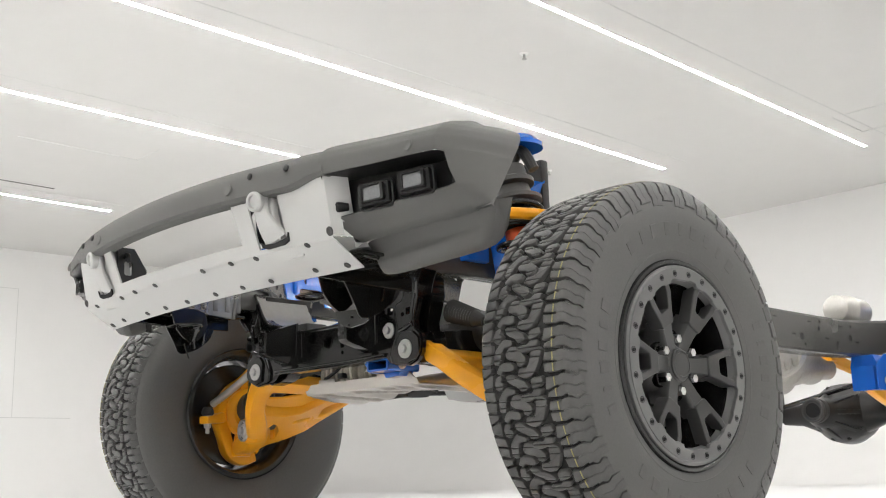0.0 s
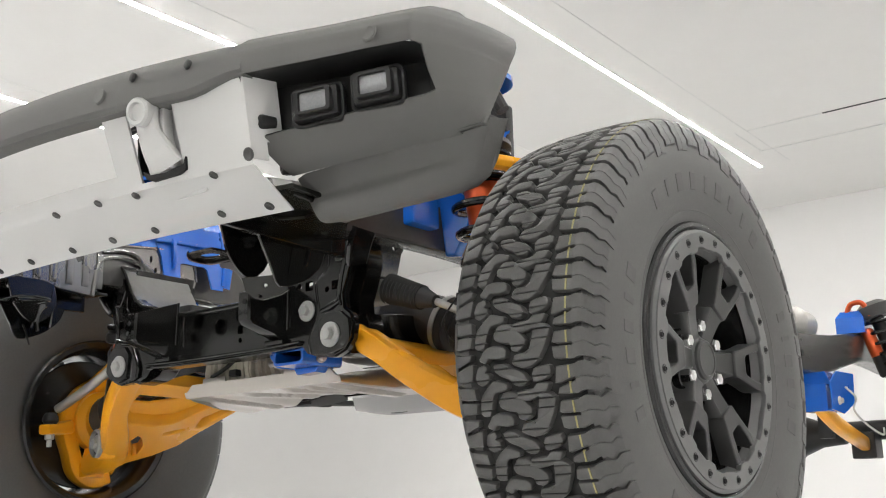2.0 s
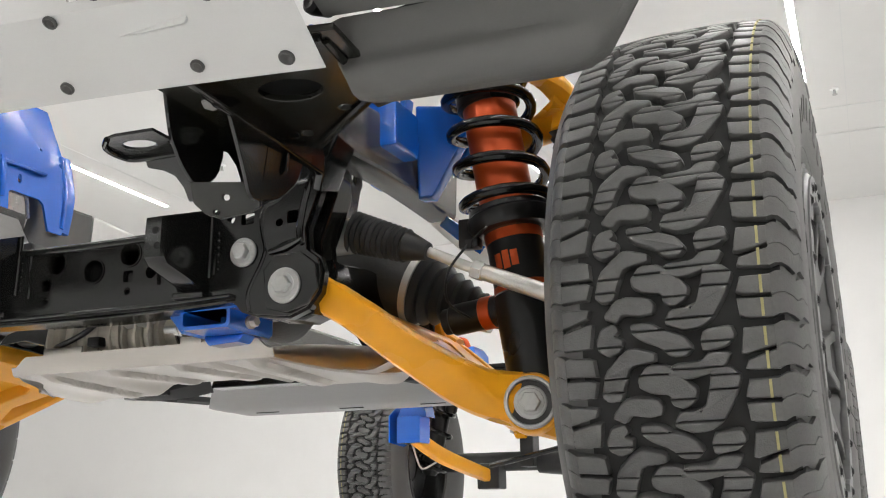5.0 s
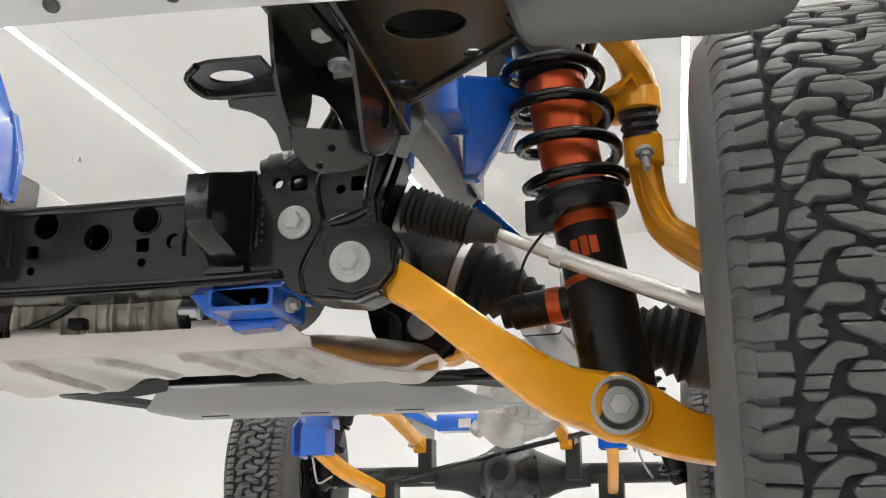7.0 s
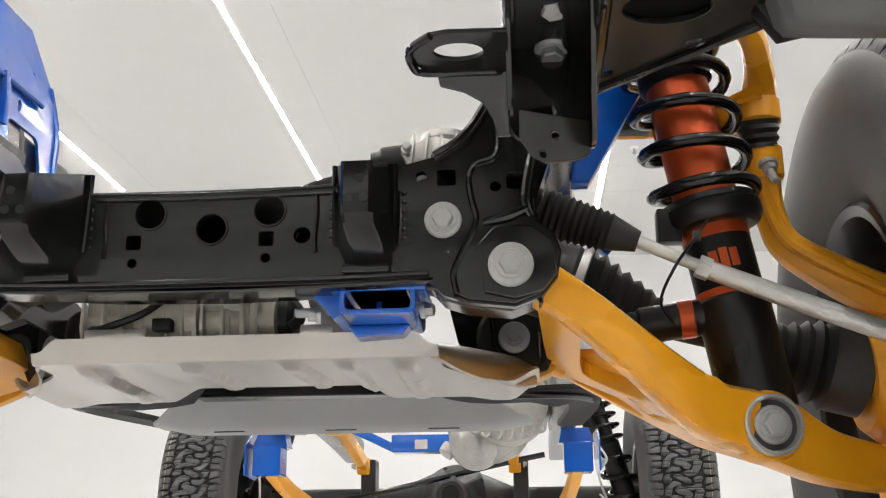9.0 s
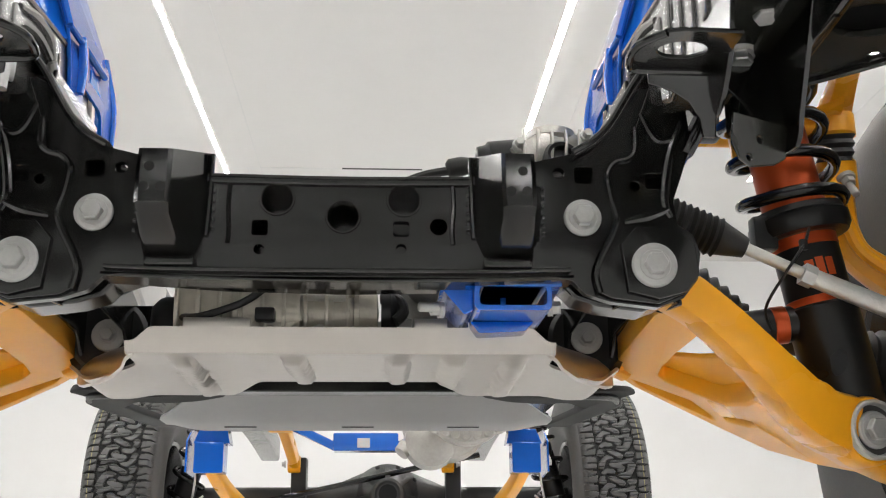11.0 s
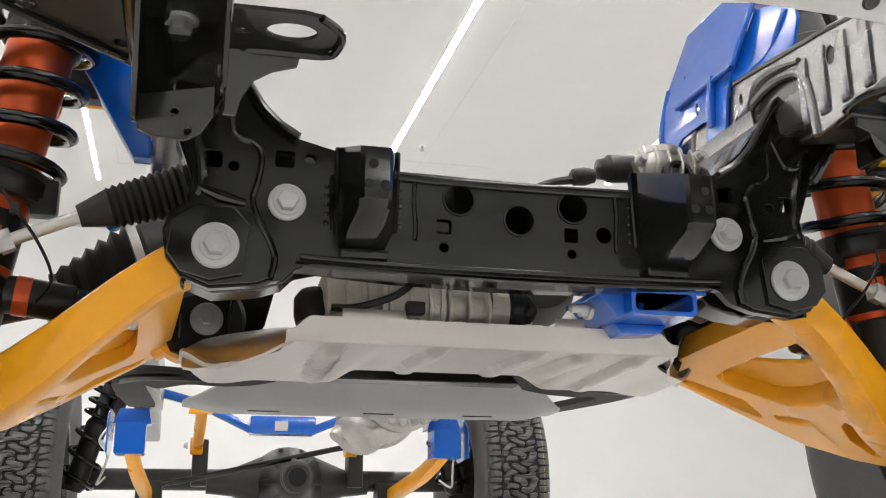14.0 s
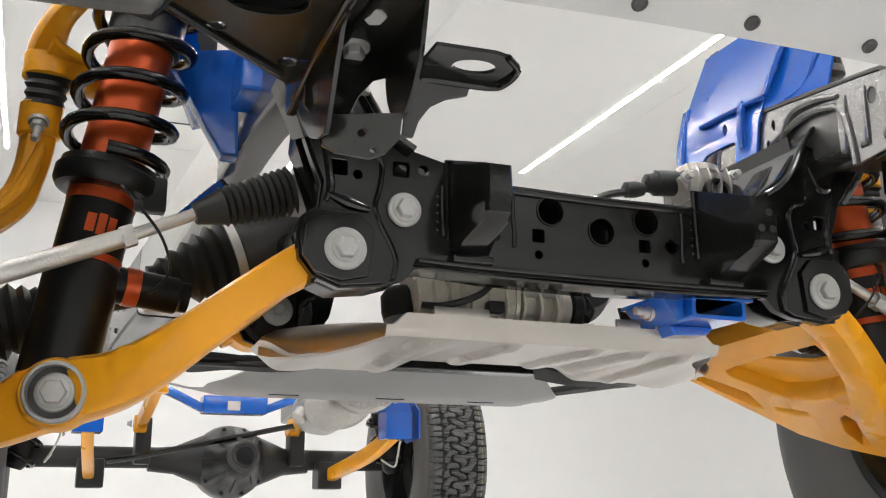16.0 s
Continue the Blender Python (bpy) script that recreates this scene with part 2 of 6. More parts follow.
def pressed(us, vs, keep, fn, thick, bm=None):
    """A pressed sheet: cells of a grid mapped by fn(u, v) to the world and given thickness."""
    bm = bm or bmesh.new()
    nu, nv = len(us), len(vs)
    P = [[Vector(fn(u, v)) for v in vs] for u in us]
    N = [[None] * nv for _ in us]
    for i in range(nu):
        for j in range(nv):
            du = P[min(i + 1, nu - 1)][j] - P[max(i - 1, 0)][j]
            dv = P[i][min(j + 1, nv - 1)] - P[i][max(j - 1, 0)]
            N[i][j] = du.cross(dv).normalized()
    front, back = {}, {}

    def vert(store, i, j, off):
        if (i, j) not in store:
            store[(i, j)] = bm.verts.new(P[i][j] + N[i][j] * off)
        return store[(i, j)]
    cells = {(i, j) for i in range(nu - 1) for j in range(nv - 1) if keep((us[i] + us[i + 1]) / 2, (vs[j] + vs[j + 1]) / 2)}
    for i, j in cells:
        q = ((i, j), (i + 1, j), (i + 1, j + 1), (i, j + 1))
        bm.faces.new([vert(front, *c, 0) for c in q])
        bm.faces.new([vert(back, *c, -thick) for c in q[::-1]])
        for (a, b), nb in (((q[0], q[1]), (i, j - 1)), ((q[1], q[2]), (i + 1, j)), ((q[2], q[3]), (i, j + 1)), ((q[3], q[0]), (i - 1, j))):
            if nb not in cells:
                bm.faces.new((vert(front, *b, 0), vert(front, *a, 0), vert(back, *a, -thick), vert(back, *b, -thick)))
    return bm


def grid(a, b, n):
    return [a + (b - a) * i / n for i in range(n + 1)]


def bump(x, lo, hi, soft):
    """1 between lo and hi, fading to 0 over soft."""
    def st(t):
        t = min(max(t, 0), 1)
        return t * t * (3 - 2 * t)
    return st((x - lo) / soft + 0.5) * st((hi - x) / soft + 0.5)


def smooth_step(t):
    t = min(max(t, 0), 1)
    return t * t * (3 - 2 * t)


def bolt(parent, centre, axis, washer=0.02, head=0.012, mat=None, name="bolt", label="", dome=True):
    """A flanged hexagon bolt whose washer lies at centre and whose head points along axis."""
    bm = lathe([(0, washer), (0.003, washer), (0.0045, washer * 0.93), (0.005, head * 1.3), (0.006, head * 1.25)], centre, axis, 28)
    u, v, w = basis(axis)
    c = Vector(centre)
    ring = lambda h, r: [c + w * h + (u * math.cos(math.pi * k / 3) + v * math.sin(math.pi * k / 3)) * r for k in range(6)]
    skin([ring(0.005, head), ring(0.014, head), ring(0.0155, head * 0.88)], bm=bm)
    return part(name, bm, mat or ZINC, parent, label, 25)


def bellows(a, b, radii, folds, r_in=0.8, seg=28, bm=None):
    a, b = Vector(a), Vector(b)
    L = (b - a).length
    prof = []
    n = folds * 4
    for i in range(n + 1):
        t = i / n
        r = radii[0] + (radii[1] - radii[0]) * t
        wave = 0.5 + 0.5 * math.cos(2 * math.pi * folds * t)
        prof.append((L * t, r * (r_in + (1 - r_in) * wave)))
    return lathe(prof, a, b - a, seg, bm=bm)


# ---------------------------------------------------------------- the room
HIGH = 2.8
X0, X1, Y0, Y1 = -8.9, 7.0, -6.5, 7.6
GROUND = 0.018


def structure(name, bm, mat, label, category):
    ob = link(name, bm, mat)
    return tagged(ob, label, category, kind="structure")


structure("floor", box(X0, X1, Y0, Y1, -0.2, GROUND), FLOOR, "smooth white epoxy floor of the showroom", "floor")
structure("wall_north", box(X0 - 0.2, X1 + 0.2, Y1, Y1 + 0.2, -0.2, HIGH + 0.3), WALL, "plain white painted wall behind the chassis", "wall")
# unseen south wall, its grey chosen to darken what the black steel reflects
UNSEEN_GREY = material("unseen_wall_grey", (0.60, 0.60, 0.595), 0.7, grain=0.02, grain_scale=30, stain=0.06, bump=0.05)
structure("wall_south", box(X0 - 0.2, X1 + 0.2, Y0 - 0.2, Y0, -0.2, HIGH + 0.3), UNSEEN_GREY, "unseen south wall, greyed to dim reflections on the black steel", "wall")
structure("wall_west", box(X0 - 0.2, X0, Y0, Y1, -0.2, HIGH + 0.3), WALL, "plain white painted side wall", "wall")
structure("wall_east", box(X1, X1 + 0.2, Y0, Y1, -0.2, HIGH + 0.3), WALL, "plain white painted side wall", "wall")


def cyclorama(r_plan, r_floor):
    """The white wall all round the back and sides, its corners and its foot rounded."""
    path = [(X1, Y0, -1, 0)]
    for cx, cy, a0 in ((X1 - r_plan, Y1 - r_plan, 0), (X0 + r_plan, Y1 - r_plan, 90)):
        for k in range(17):
            t = radians(a0 + 90 * k / 16)
            path.append((cx + r_plan * math.cos(t), cy + r_plan * math.sin(t), -math.cos(t), -math.sin(t)))
    path.append((X0, Y0, 1, 0))
    prof = [(r_floor * (1 - math.sin(t)), GROUND + 0.002 + r_floor * (1 - math.cos(t))) for t in grid(0, math.pi / 2, 16)] + [(0.0, HIGH + 0.05)]
    prof = prof + [(d - 0.03, z) for d, z in prof[::-1]]
    return skin([[(x + nx * (d + 0.005), y + ny * (d + 0.005), z) for d, z in prof] for x, y, nx, ny in path])


structure("wall_cove", cyclorama(1.6, 0.9), WALL, "seamless white studio wall curving into the floor", "wall")
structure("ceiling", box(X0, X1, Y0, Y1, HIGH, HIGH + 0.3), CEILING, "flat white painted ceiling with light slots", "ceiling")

LAMPS = [(-6.73, 2.37), (-4.22, 5.4), (-2.52, 5.47), (-1.06, 6.26), (0.93, 6.26), (2.64, 5.47), (4.5, 5.4)]
for lx, yb in LAMPS:
    ya = -6.0
    lamp = tagged(new("strip_light"), "long thin white LED strip light on the ceiling", "strip light", group="ceiling strip lights")
    wide = 0.6 if lx > 4 else 0.62 if -1.5 < lx < 0 else 1.0
    part("trim", box(lx - 0.024, lx + 0.024, ya - 0.01, yb + 0.01, HIGH - 0.004, HIGH + 0.001, 0.001), WALL, lamp)
    n = max(3, int((yb - ya) / 1.5))
    for i in range(n):
        a, b = ya + (yb - ya) * i / n, ya + (yb - ya) * (i + 1) / n
        part("diffuser", box(lx - 0.0165 * wide, lx + 0.0165 * wide, a + 0.005, b - 0.005, HIGH - 0.006, HIGH - 0.002), TUBE, lamp, "glowing white diffuser")
    tagged(link("trim_joint", box(lx + 0.24, lx + 0.246, ya, yb, HIGH - 0.002, HIGH + 0.001), SHADOWGAP), "thin grey joint in the ceiling beside a strip light", "ceiling joint", kind="structure")

SLOT = material("slot_black", (0.03, 0.03, 0.03), 0.6, grain=0.1)


def ceiling_line(x0, x1, y0, y1, mat, label):
    tagged(link("ceiling_trim", box(x0, x1, y0, y1, HIGH - 0.003, HIGH + 0.001), mat), label, "ceiling trim", kind="structure")


ceiling_line(-0.82, -0.27, 5.335, 5.345, SHADOWGAP, "thin grey joint round a ceiling panel")
ceiling_line(-0.26, 0.29, 5.33, 5.35, SLOT, "narrow black air slot in the ceiling")
ceiling_line(0.30, 1.70, 5.335, 5.345, SHADOWGAP, "thin grey joint round a ceiling panel")
ceiling_line(-0.92, 1.70, 5.865, 5.875, SHADOWGAP, "thin grey joint round a ceiling panel")
ceiling_line(-0.91, -0.90, 5.34, 5.87, SHADOWGAP, "thin grey joint round a ceiling panel")
ceiling_line(-5.10, -5.09, 0.8, 1.78, SHADOWGAP, "thin grey joint round a ceiling hatch")
ceiling_line(-5.09, -4.72, 1.77, 1.78, SHADOWGAP, "thin grey joint round a ceiling hatch")
ceiling_line(-6.31, -6.295, 0.5, 1.62, SLOT, "narrow black air slot in the ceiling")
for sx, sy in ((-1.60, 2.56), (1.106, 5.02), (-3.2, 4.7)):
    sp = tagged(new("sprinkler"), "small white ceiling sprinkler head", "sprinkler")
    part("flange", lathe([(0, 0.028), (0.006, 0.026), (0.008, 0.012)], (sx, sy, HIGH), (0, 0, -1), 20), WALL, sp)
    part("nozzle", lathe([(0.006, 0.008), (0.035, 0.008), (0.037, 0.016), (0.04, 0.016)], (sx, sy, HIGH), (0, 0, -1), 14), ZINC, sp)
for y0, y1, z0, z1 in ((1.0, 2.4, 2.36, 2.366), (2.394, 2.4, 0.965, 2.36), (1.0, 3.05, 0.957, 0.965)):
    tagged(link("wall_trim", box(X0 + 0.004, X0 + 0.007, y0, y1, z0, z1), SHADOWGAP), "thin grey joint of a wall panel", "wall trim", kind="structure")

# ---------------------------------------------------------------- the chassis
chassis = tagged(new("rolling_chassis"), "bare off-road truck chassis with yellow control arms and large knobbly tyres", "truck chassis")
SIDES = (1, -1)


def mx(s, p):
    return Vector((s * p[0], p[1], p[2]))


def group(name, label=""):
    """A part of the chassis that has pieces of its own."""
    ob = new(name)
    ob.parent = chassis
    if label:
        ob["label"] = label
    return ob


# ---- wheels
R_TYRE, TREAD_HALF, WALL_HALF = 0.445, 0.140, 0.158
HUB_Z = 0.466
PITCHES = 54
LEN = 2 * math.pi * R_TYRE
PITCH = LEN / PITCHES
LONG = PITCH / 0.052


def on_tyre(u, v, lift):
    """A place on the tread: u along the circumference, v across, lift above the carcass (wheel axis along x)."""
    a = u / R_TYRE
    f = abs(v) / TREAD_HALF
    r = R_TYRE - 0.014 - 0.010 * f ** 3 + lift
    return (v, r * math.sin(a), r * math.cos(a))


def inset(poly, d):
    n = len(poly)
    area = sum(poly[i][0] * poly[(i + 1) % n][1] - poly[(i + 1) % n][0] * poly[i][1] for i in range(n))
    sg = 1 if area > 0 else -1
    out = []
    for i in range(n):
        p, q, r = Vector(poly[i - 1]), Vector(poly[i]), Vector(poly[(i + 1) % n])
        a, b = (q - p).normalized(), (r - q).normalized()
        m = Vector((-a.y - b.y, a.x + b.x)) * sg
        k = max(m.length_squared / 2, 0.5)
        out.append(tuple(q + m * (d / k)))
    return out


def rounded(poly, k=0.25):
    """Cuts each corner of an outline."""
    out = []
    n = len(poly)
    for i in range(n):
        p, q, r = Vector(poly[i - 1]), Vector(poly[i]), Vector(poly[(i + 1) % n])
        out += [tuple(q + (p - q) * k), tuple(q + (r - q) * k)]
    return out


def clip(poly, u, keep_below, slant=0.0):
    """The part of an outline below or above a slanted line through u."""
    out = []
    n = len(poly)
    at = lambda q: q[0] + slant * q[1]
    for i in range(n):
        p, q = poly[i], poly[(i + 1) % n]
        if (at(p) <= u) == keep_below:
            out.append(p)
        if (at(p) <= u) != (at(q) <= u):
            t = (u - at(p)) / (at(q) - at(p))
            out.append((p[0] + (q[0] - p[0]) * t, p[1] + (q[1] - p[1]) * t))
    return out


def prism(poly, depth):
    n = len(poly)
    vs = []
    for d, lift in ((0.0022, depth), (0.0008, depth - 0.0005), (0.0, depth - 0.0020)):
        vs += [on_tyre(u, v, lift) for u, v in inset(poly, d)]
    vs += [on_tyre(u, v, -0.002) for u, v in inset(poly, -0.0014)]
    fs = [tuple(range(n))]
    for k in (0, n, 2 * n):
        fs += [(k + i, k + n + i, k + n + (i + 1) % n, k + (i + 1) % n) for i in range(n)]
    return vs, fs


def block_prism(poly, cuts, depth=0.014):
    """Verts and faces of one tread block over its outline, parted by narrow sipes."""
    pieces = []
    rest = inset(poly, -0.0002)
    mid = sum(v for u, v in poly) / len(poly)
    for u, half_gap, slant in cuts:
        u += slant * mid
        pieces.append(clip(rest, u - half_gap, True, slant))
        rest = clip(rest, u + half_gap, False, slant)
    pieces.append(rest)
    V, F = [], []
    for q in pieces:
        if len(q) > 2:
            vs, fs = prism(q, depth)
            k = len(V)
            V += vs
            F += [tuple(k + j for j in f) for f in fs]
    return V, F


def tread_outlines():
    """The interlocking blocks of two pitches, in millimetres along and across the tread, each with the places of its sipes."""
    peanut = [(42, -36), (56, -23), (55, 0), (41, 18), (29, 33), (16, 28), (10, 15), (14, 2), (25, 0), (27, -21), (33, -34)]
    bean = [(-5, -39), (-5, -16), (-13, -2), (-21, 22), (-33, 32), (-41, 24), (-41, 6), (-30, -7), (-23, -27), (-15, -38)]
    arch = [(4, -72), (21, -56), (24, -41), (21, -16), (14, -9), (5, -11), (3, -26), (6, -48), (-3, -56)]
    fist = [(-21, -82), (-7, -75), (-3, -58), (-11, -53), (-16, -60), (-20, -49), (-32, -52), (-37, -68), (-31, -80)]
    boot = [(-78, -81), (-53, -74), (-39, -58), (-29, -42), (-36, -13), (-45, -13), (-48, -43), (-70, -53), (-83, -57), (-84, -73)]
    knee = [(-4, 2), (7, 9), (8, 38), (33, 47), (49, 50), (50, 70), (40, 83), (22, 75), (12, 69), (-6, 56), (-13, 42), (-15, 23), (-8, 3)]
    pad = [(-26, 41), (-16, 46), (-13, 76), (-24, 81), (-34, 69), (-38, 43)]
    heel = [(-59, 0), (-49, 6), (-48, 39), (-39, 49), (-40, 74), (-52, 67), (-60, 47), (-65, 23), (-61, 5)]
    out = []
    for poly, cuts in ((peanut, (46, 20)), (bean, (-13, -35)), (arch, ()), (fist, (-27,)), (boot, (-60, -74)), (knee, (42, 28, -3)), (pad, (-28,)), (heel, (-54,))):
        pts = rounded([(u * LONG / 1000, v / 1000) for u, v in poly], 0.16)
        out.append((pts, sorted((q * LONG / 1000, 0.0006, 0.0) for q in cuts)))
    return out


def shoulder_lug(u0, u1, side, v_in, deep):
    """A lug at the edge of the tread that wraps over onto the sidewall."""
    rows = [(v_in, 0.014, 0.0), (0.130, 0.0125, 0.003), (0.137, 0.008, 0.004), (0.144, 0.0, 0.001), (0.149, -0.010, -0.004), (0.153, -0.021, 0.001), (0.156, deep, -0.005)]
    vs, fs = [], []
    for v, lift, sk in rows:
        for u in (u0 + sk, u1 + sk):
            vs.append(on_tyre(u, side * v, lift))
        for u in (u0 + sk - 0.002, u1 + sk + 0.002):
            q = Vector(on_tyre(u, side * v, lift))
            drop = 0.018 if v < TREAD_HALF + 0.005 else 0.008
            q.x -= side * (0.0 if v < TREAD_HALF else 0.012)
            rr = math.hypot(q.y, q.z)
            q.y, q.z = q.y * (rr - drop) / rr, q.z * (rr - drop) / rr
            vs.append(tuple(q))
    n = len(rows)
    for i in range(n - 1):
        a, b = 4 * i, 4 * i + 4
        fs += [(a, a + 1, b + 1, b), (a + 1, a + 3, b + 3, b + 1), (a + 2, a, b, b + 2)]
    fs += [(0, 2, 3, 1), (4 * n - 4, 4 * n - 3, 4 * n - 1, 4 * n - 2)]
    return vs, fs


def block_shapes():
    shapes = [block_prism(*o) for o in tread_outlines()]
    fingers = (([(0.02, 0.090), (0.32, 0.085), (0.37, 0.092), (0.38, 0.1245), (0, 0.1245)], [(0.45, 0.085), (0.78, 0.087), (0.83, 0.095), (0.84, 0.1245), (0.46, 0.1245)]),
               ([(0.02, 0.090), (0.50, 0.085), (0.52, 0.091), (0.37, 0.1245), (0, 0.1245)], [(0.64, 0.091), (0.80, 0.088), (0.83, 0.096), (0.84, 0.1245), (0.46, 0.1245)]))
    for side, first in ((1, -0.1115), (-1, -0.0798)):
        for n in (0, 1):
            o = first + n * PITCH
            vs, fs = [], []
            for a, e in ((0.0, 0.40), (0.415, 0.84)):
                k = len(vs)
                v2, f2 = shoulder_lug(o + a * PITCH, o + e * PITCH, side, 0.1235, -0.030 if n else -0.042)
                vs, fs = vs + v2, fs + [tuple(k + j for j in f) for f in f2]
            for poly in fingers[n]:
                q = [(o + (0.84 - a if side > 0 else a) * PITCH, side * v) for a, v in poly]
                k = len(vs)
                v2, f2 = prism(q, 0.014)
                vs, fs = vs + v2, fs + [tuple(k + j for j in f) for f in f2]
            shapes.append((vs, fs))
    return shapes


def mesh_of(name, vs, fs, mat):
    me = bpy.data.meshes.new(name)
    me.from_pydata(vs, [], fs)
    me.materials.append(mat)
    me.update()
    bm = bmesh.new()
    bm.from_mesh(me)
    bmesh.ops.recalc_face_normals(bm, faces=bm.faces)
    for e in bm.edges:
        e.smooth = e.is_manifold and e.calc_face_angle(0) < 0.75
    for f in bm.faces:
        f.smooth = True
    bm.to_mesh(me)
    bm.free()
    return me


BLOCKS = block_shapes()


def carcass():
    prof = [(-0.112, 0.214), (-0.124, 0.228), (-0.143, 0.256), (-0.155, 0.305), (-0.158, 0.340), (-0.154, 0.378), (-0.145, 0.406), (-0.132, 0.424), (-0.1, 0.4315), (0, 0.4335)]
    prof = [(h - 0.014 * bump(r, 0.250, 0.425, 0.06), r) for h, r in prof] + [(-h, r) for h, r in prof[-2::-1]]
    bm = lathe(prof, (0, 0, 0), (1, 0, 0), 96, caps=False)
    return bm


def side_x(r):
    """How far out the sidewall stands at radius r."""
    knots = ((0.256, 0.143), (0.305, 0.155), (0.340, 0.158), (0.378, 0.154))
    for (a, xa), (b, xb) in zip(knots, knots[1:]):
        if r <= b:
            return xa + (xb - xa) * (r - a) / (b - a)
    return 0.154


def mark_mesh(wide):
    """One low raised bar on the sidewall, in place of its moulded lettering."""
    bm = bmesh.new()
    rows = []
    for r, lift in ((0.302, -0.001), (0.304, 0.0012), (0.320, 0.0012), (0.334, 0.0012), (0.336, -0.001)):
        rows.append([(side_x(r) + lift, t, r) for t in (-wide / 2, wide / 2)])
    top = [[bm.verts.new(q) for q in row] for row in rows]
    low = [[bm.verts.new((side_x(row[0][2]) - 0.002, t * 1.08, row[0][2])) for _, t, _ in row] for row in rows]
    for i in range(4):
        bm.faces.new((top[i][0], top[i][1], top[i + 1][1], top[i + 1][0]))
        for k in (0, 1):
            bm.faces.new((top[i][k], top[i + 1][k], low[i + 1][k], low[i][k]))
    me = bpy.data.meshes.new("raised_mark")
    bm.to_mesh(me)
    bm.free()
    me.materials.append(LETTER)
    return me


MARKS = [mark_mesh(q) for q in (0.024, 0.018, 0.010)]


def spoke_ring(rot, r, x_top, top, x_base, base):
    """Section of a spoke's arm: a flat crown with rounded shoulders and sloping flanks."""
    half = [(x_top, top), (x_top - 0.003, top + 0.0028), (x_top - 0.016, top + 0.0048), (x_base, base)]
    return [rot @ Vector((x, t, r)) for x, t in half] + [rot @ Vector((x, -t, r)) for x, t in half[::-1]]


def spoke_arm(a):
    """The arm of one spoke, from the hub out to its fork."""
    rot = Matrix.Rotation(a, 3, "X")
    return skin([spoke_ring(rot, *q) for q in ((0.022, 0.090, 0.016, 0.040, 0.034), (0.048, 0.092, 0.0155, 0.040, 0.030), (0.078, 0.098, 0.0165, 0.045, 0.029), (0.106, 0.105, 0.0190, 0.060, 0.031), (0.122, 0.107, 0.0210, 0.070, 0.033))])


def spoke_fork(a):
    """The forked outer end of one spoke, raised a little over its arm, open towards the ring."""
    rot = Matrix.Rotation(a, 3, "X")

    def place(t, r, h):
        x = 0.1085 + 0.0105 * min(max((r - 0.100) / 0.075, 0), 1)
        k = 1 + 3.2 * h * (1 if r < 0.13 else 0.4)
        return rot @ Vector((x - h, t * k, r))
    half = [(0.0175, 0.098), (0.0235, 0.101), (0.0265, 0.116), (0.0350, 0.142), (0.0430, 0.165), (0.0450, 0.190), (0.0300, 0.1915), (0.0265, 0.166), (0.0180, 0.138), (0.0135, 0.134)]
    return sheet(half + [(-t, r) for t, r in half[::-1]], 0.034, place, (), 0.0028)


def ring_face():
    """The front of the beadlock ring, its inner edge cut to follow the forks."""
    n = 180
    inner = []
    for i in range(n):
        a = (2 * math.pi * i / n - 0.52 + math.pi / 6) % (math.pi / 3) - math.pi / 6
        a = abs(a)
        inner.append(0.1905 if a < 0.13 else 0.1865 if a < 0.27 else 0.1945 if a < 0.42 else 0.1915)
    at = lambda r, i: (r * math.sin(2 * math.pi * i / n), r * math.cos(2 * math.pi * i / n))
    outer = [at(0.2215, i) for i in range(0, n, 2)]
    return sheet(outer, 0.010, lambda a, b, h: (0.1245 - h, a, b), [[at(r, i) for i, r in enumerate(inner)]], 0.0012)


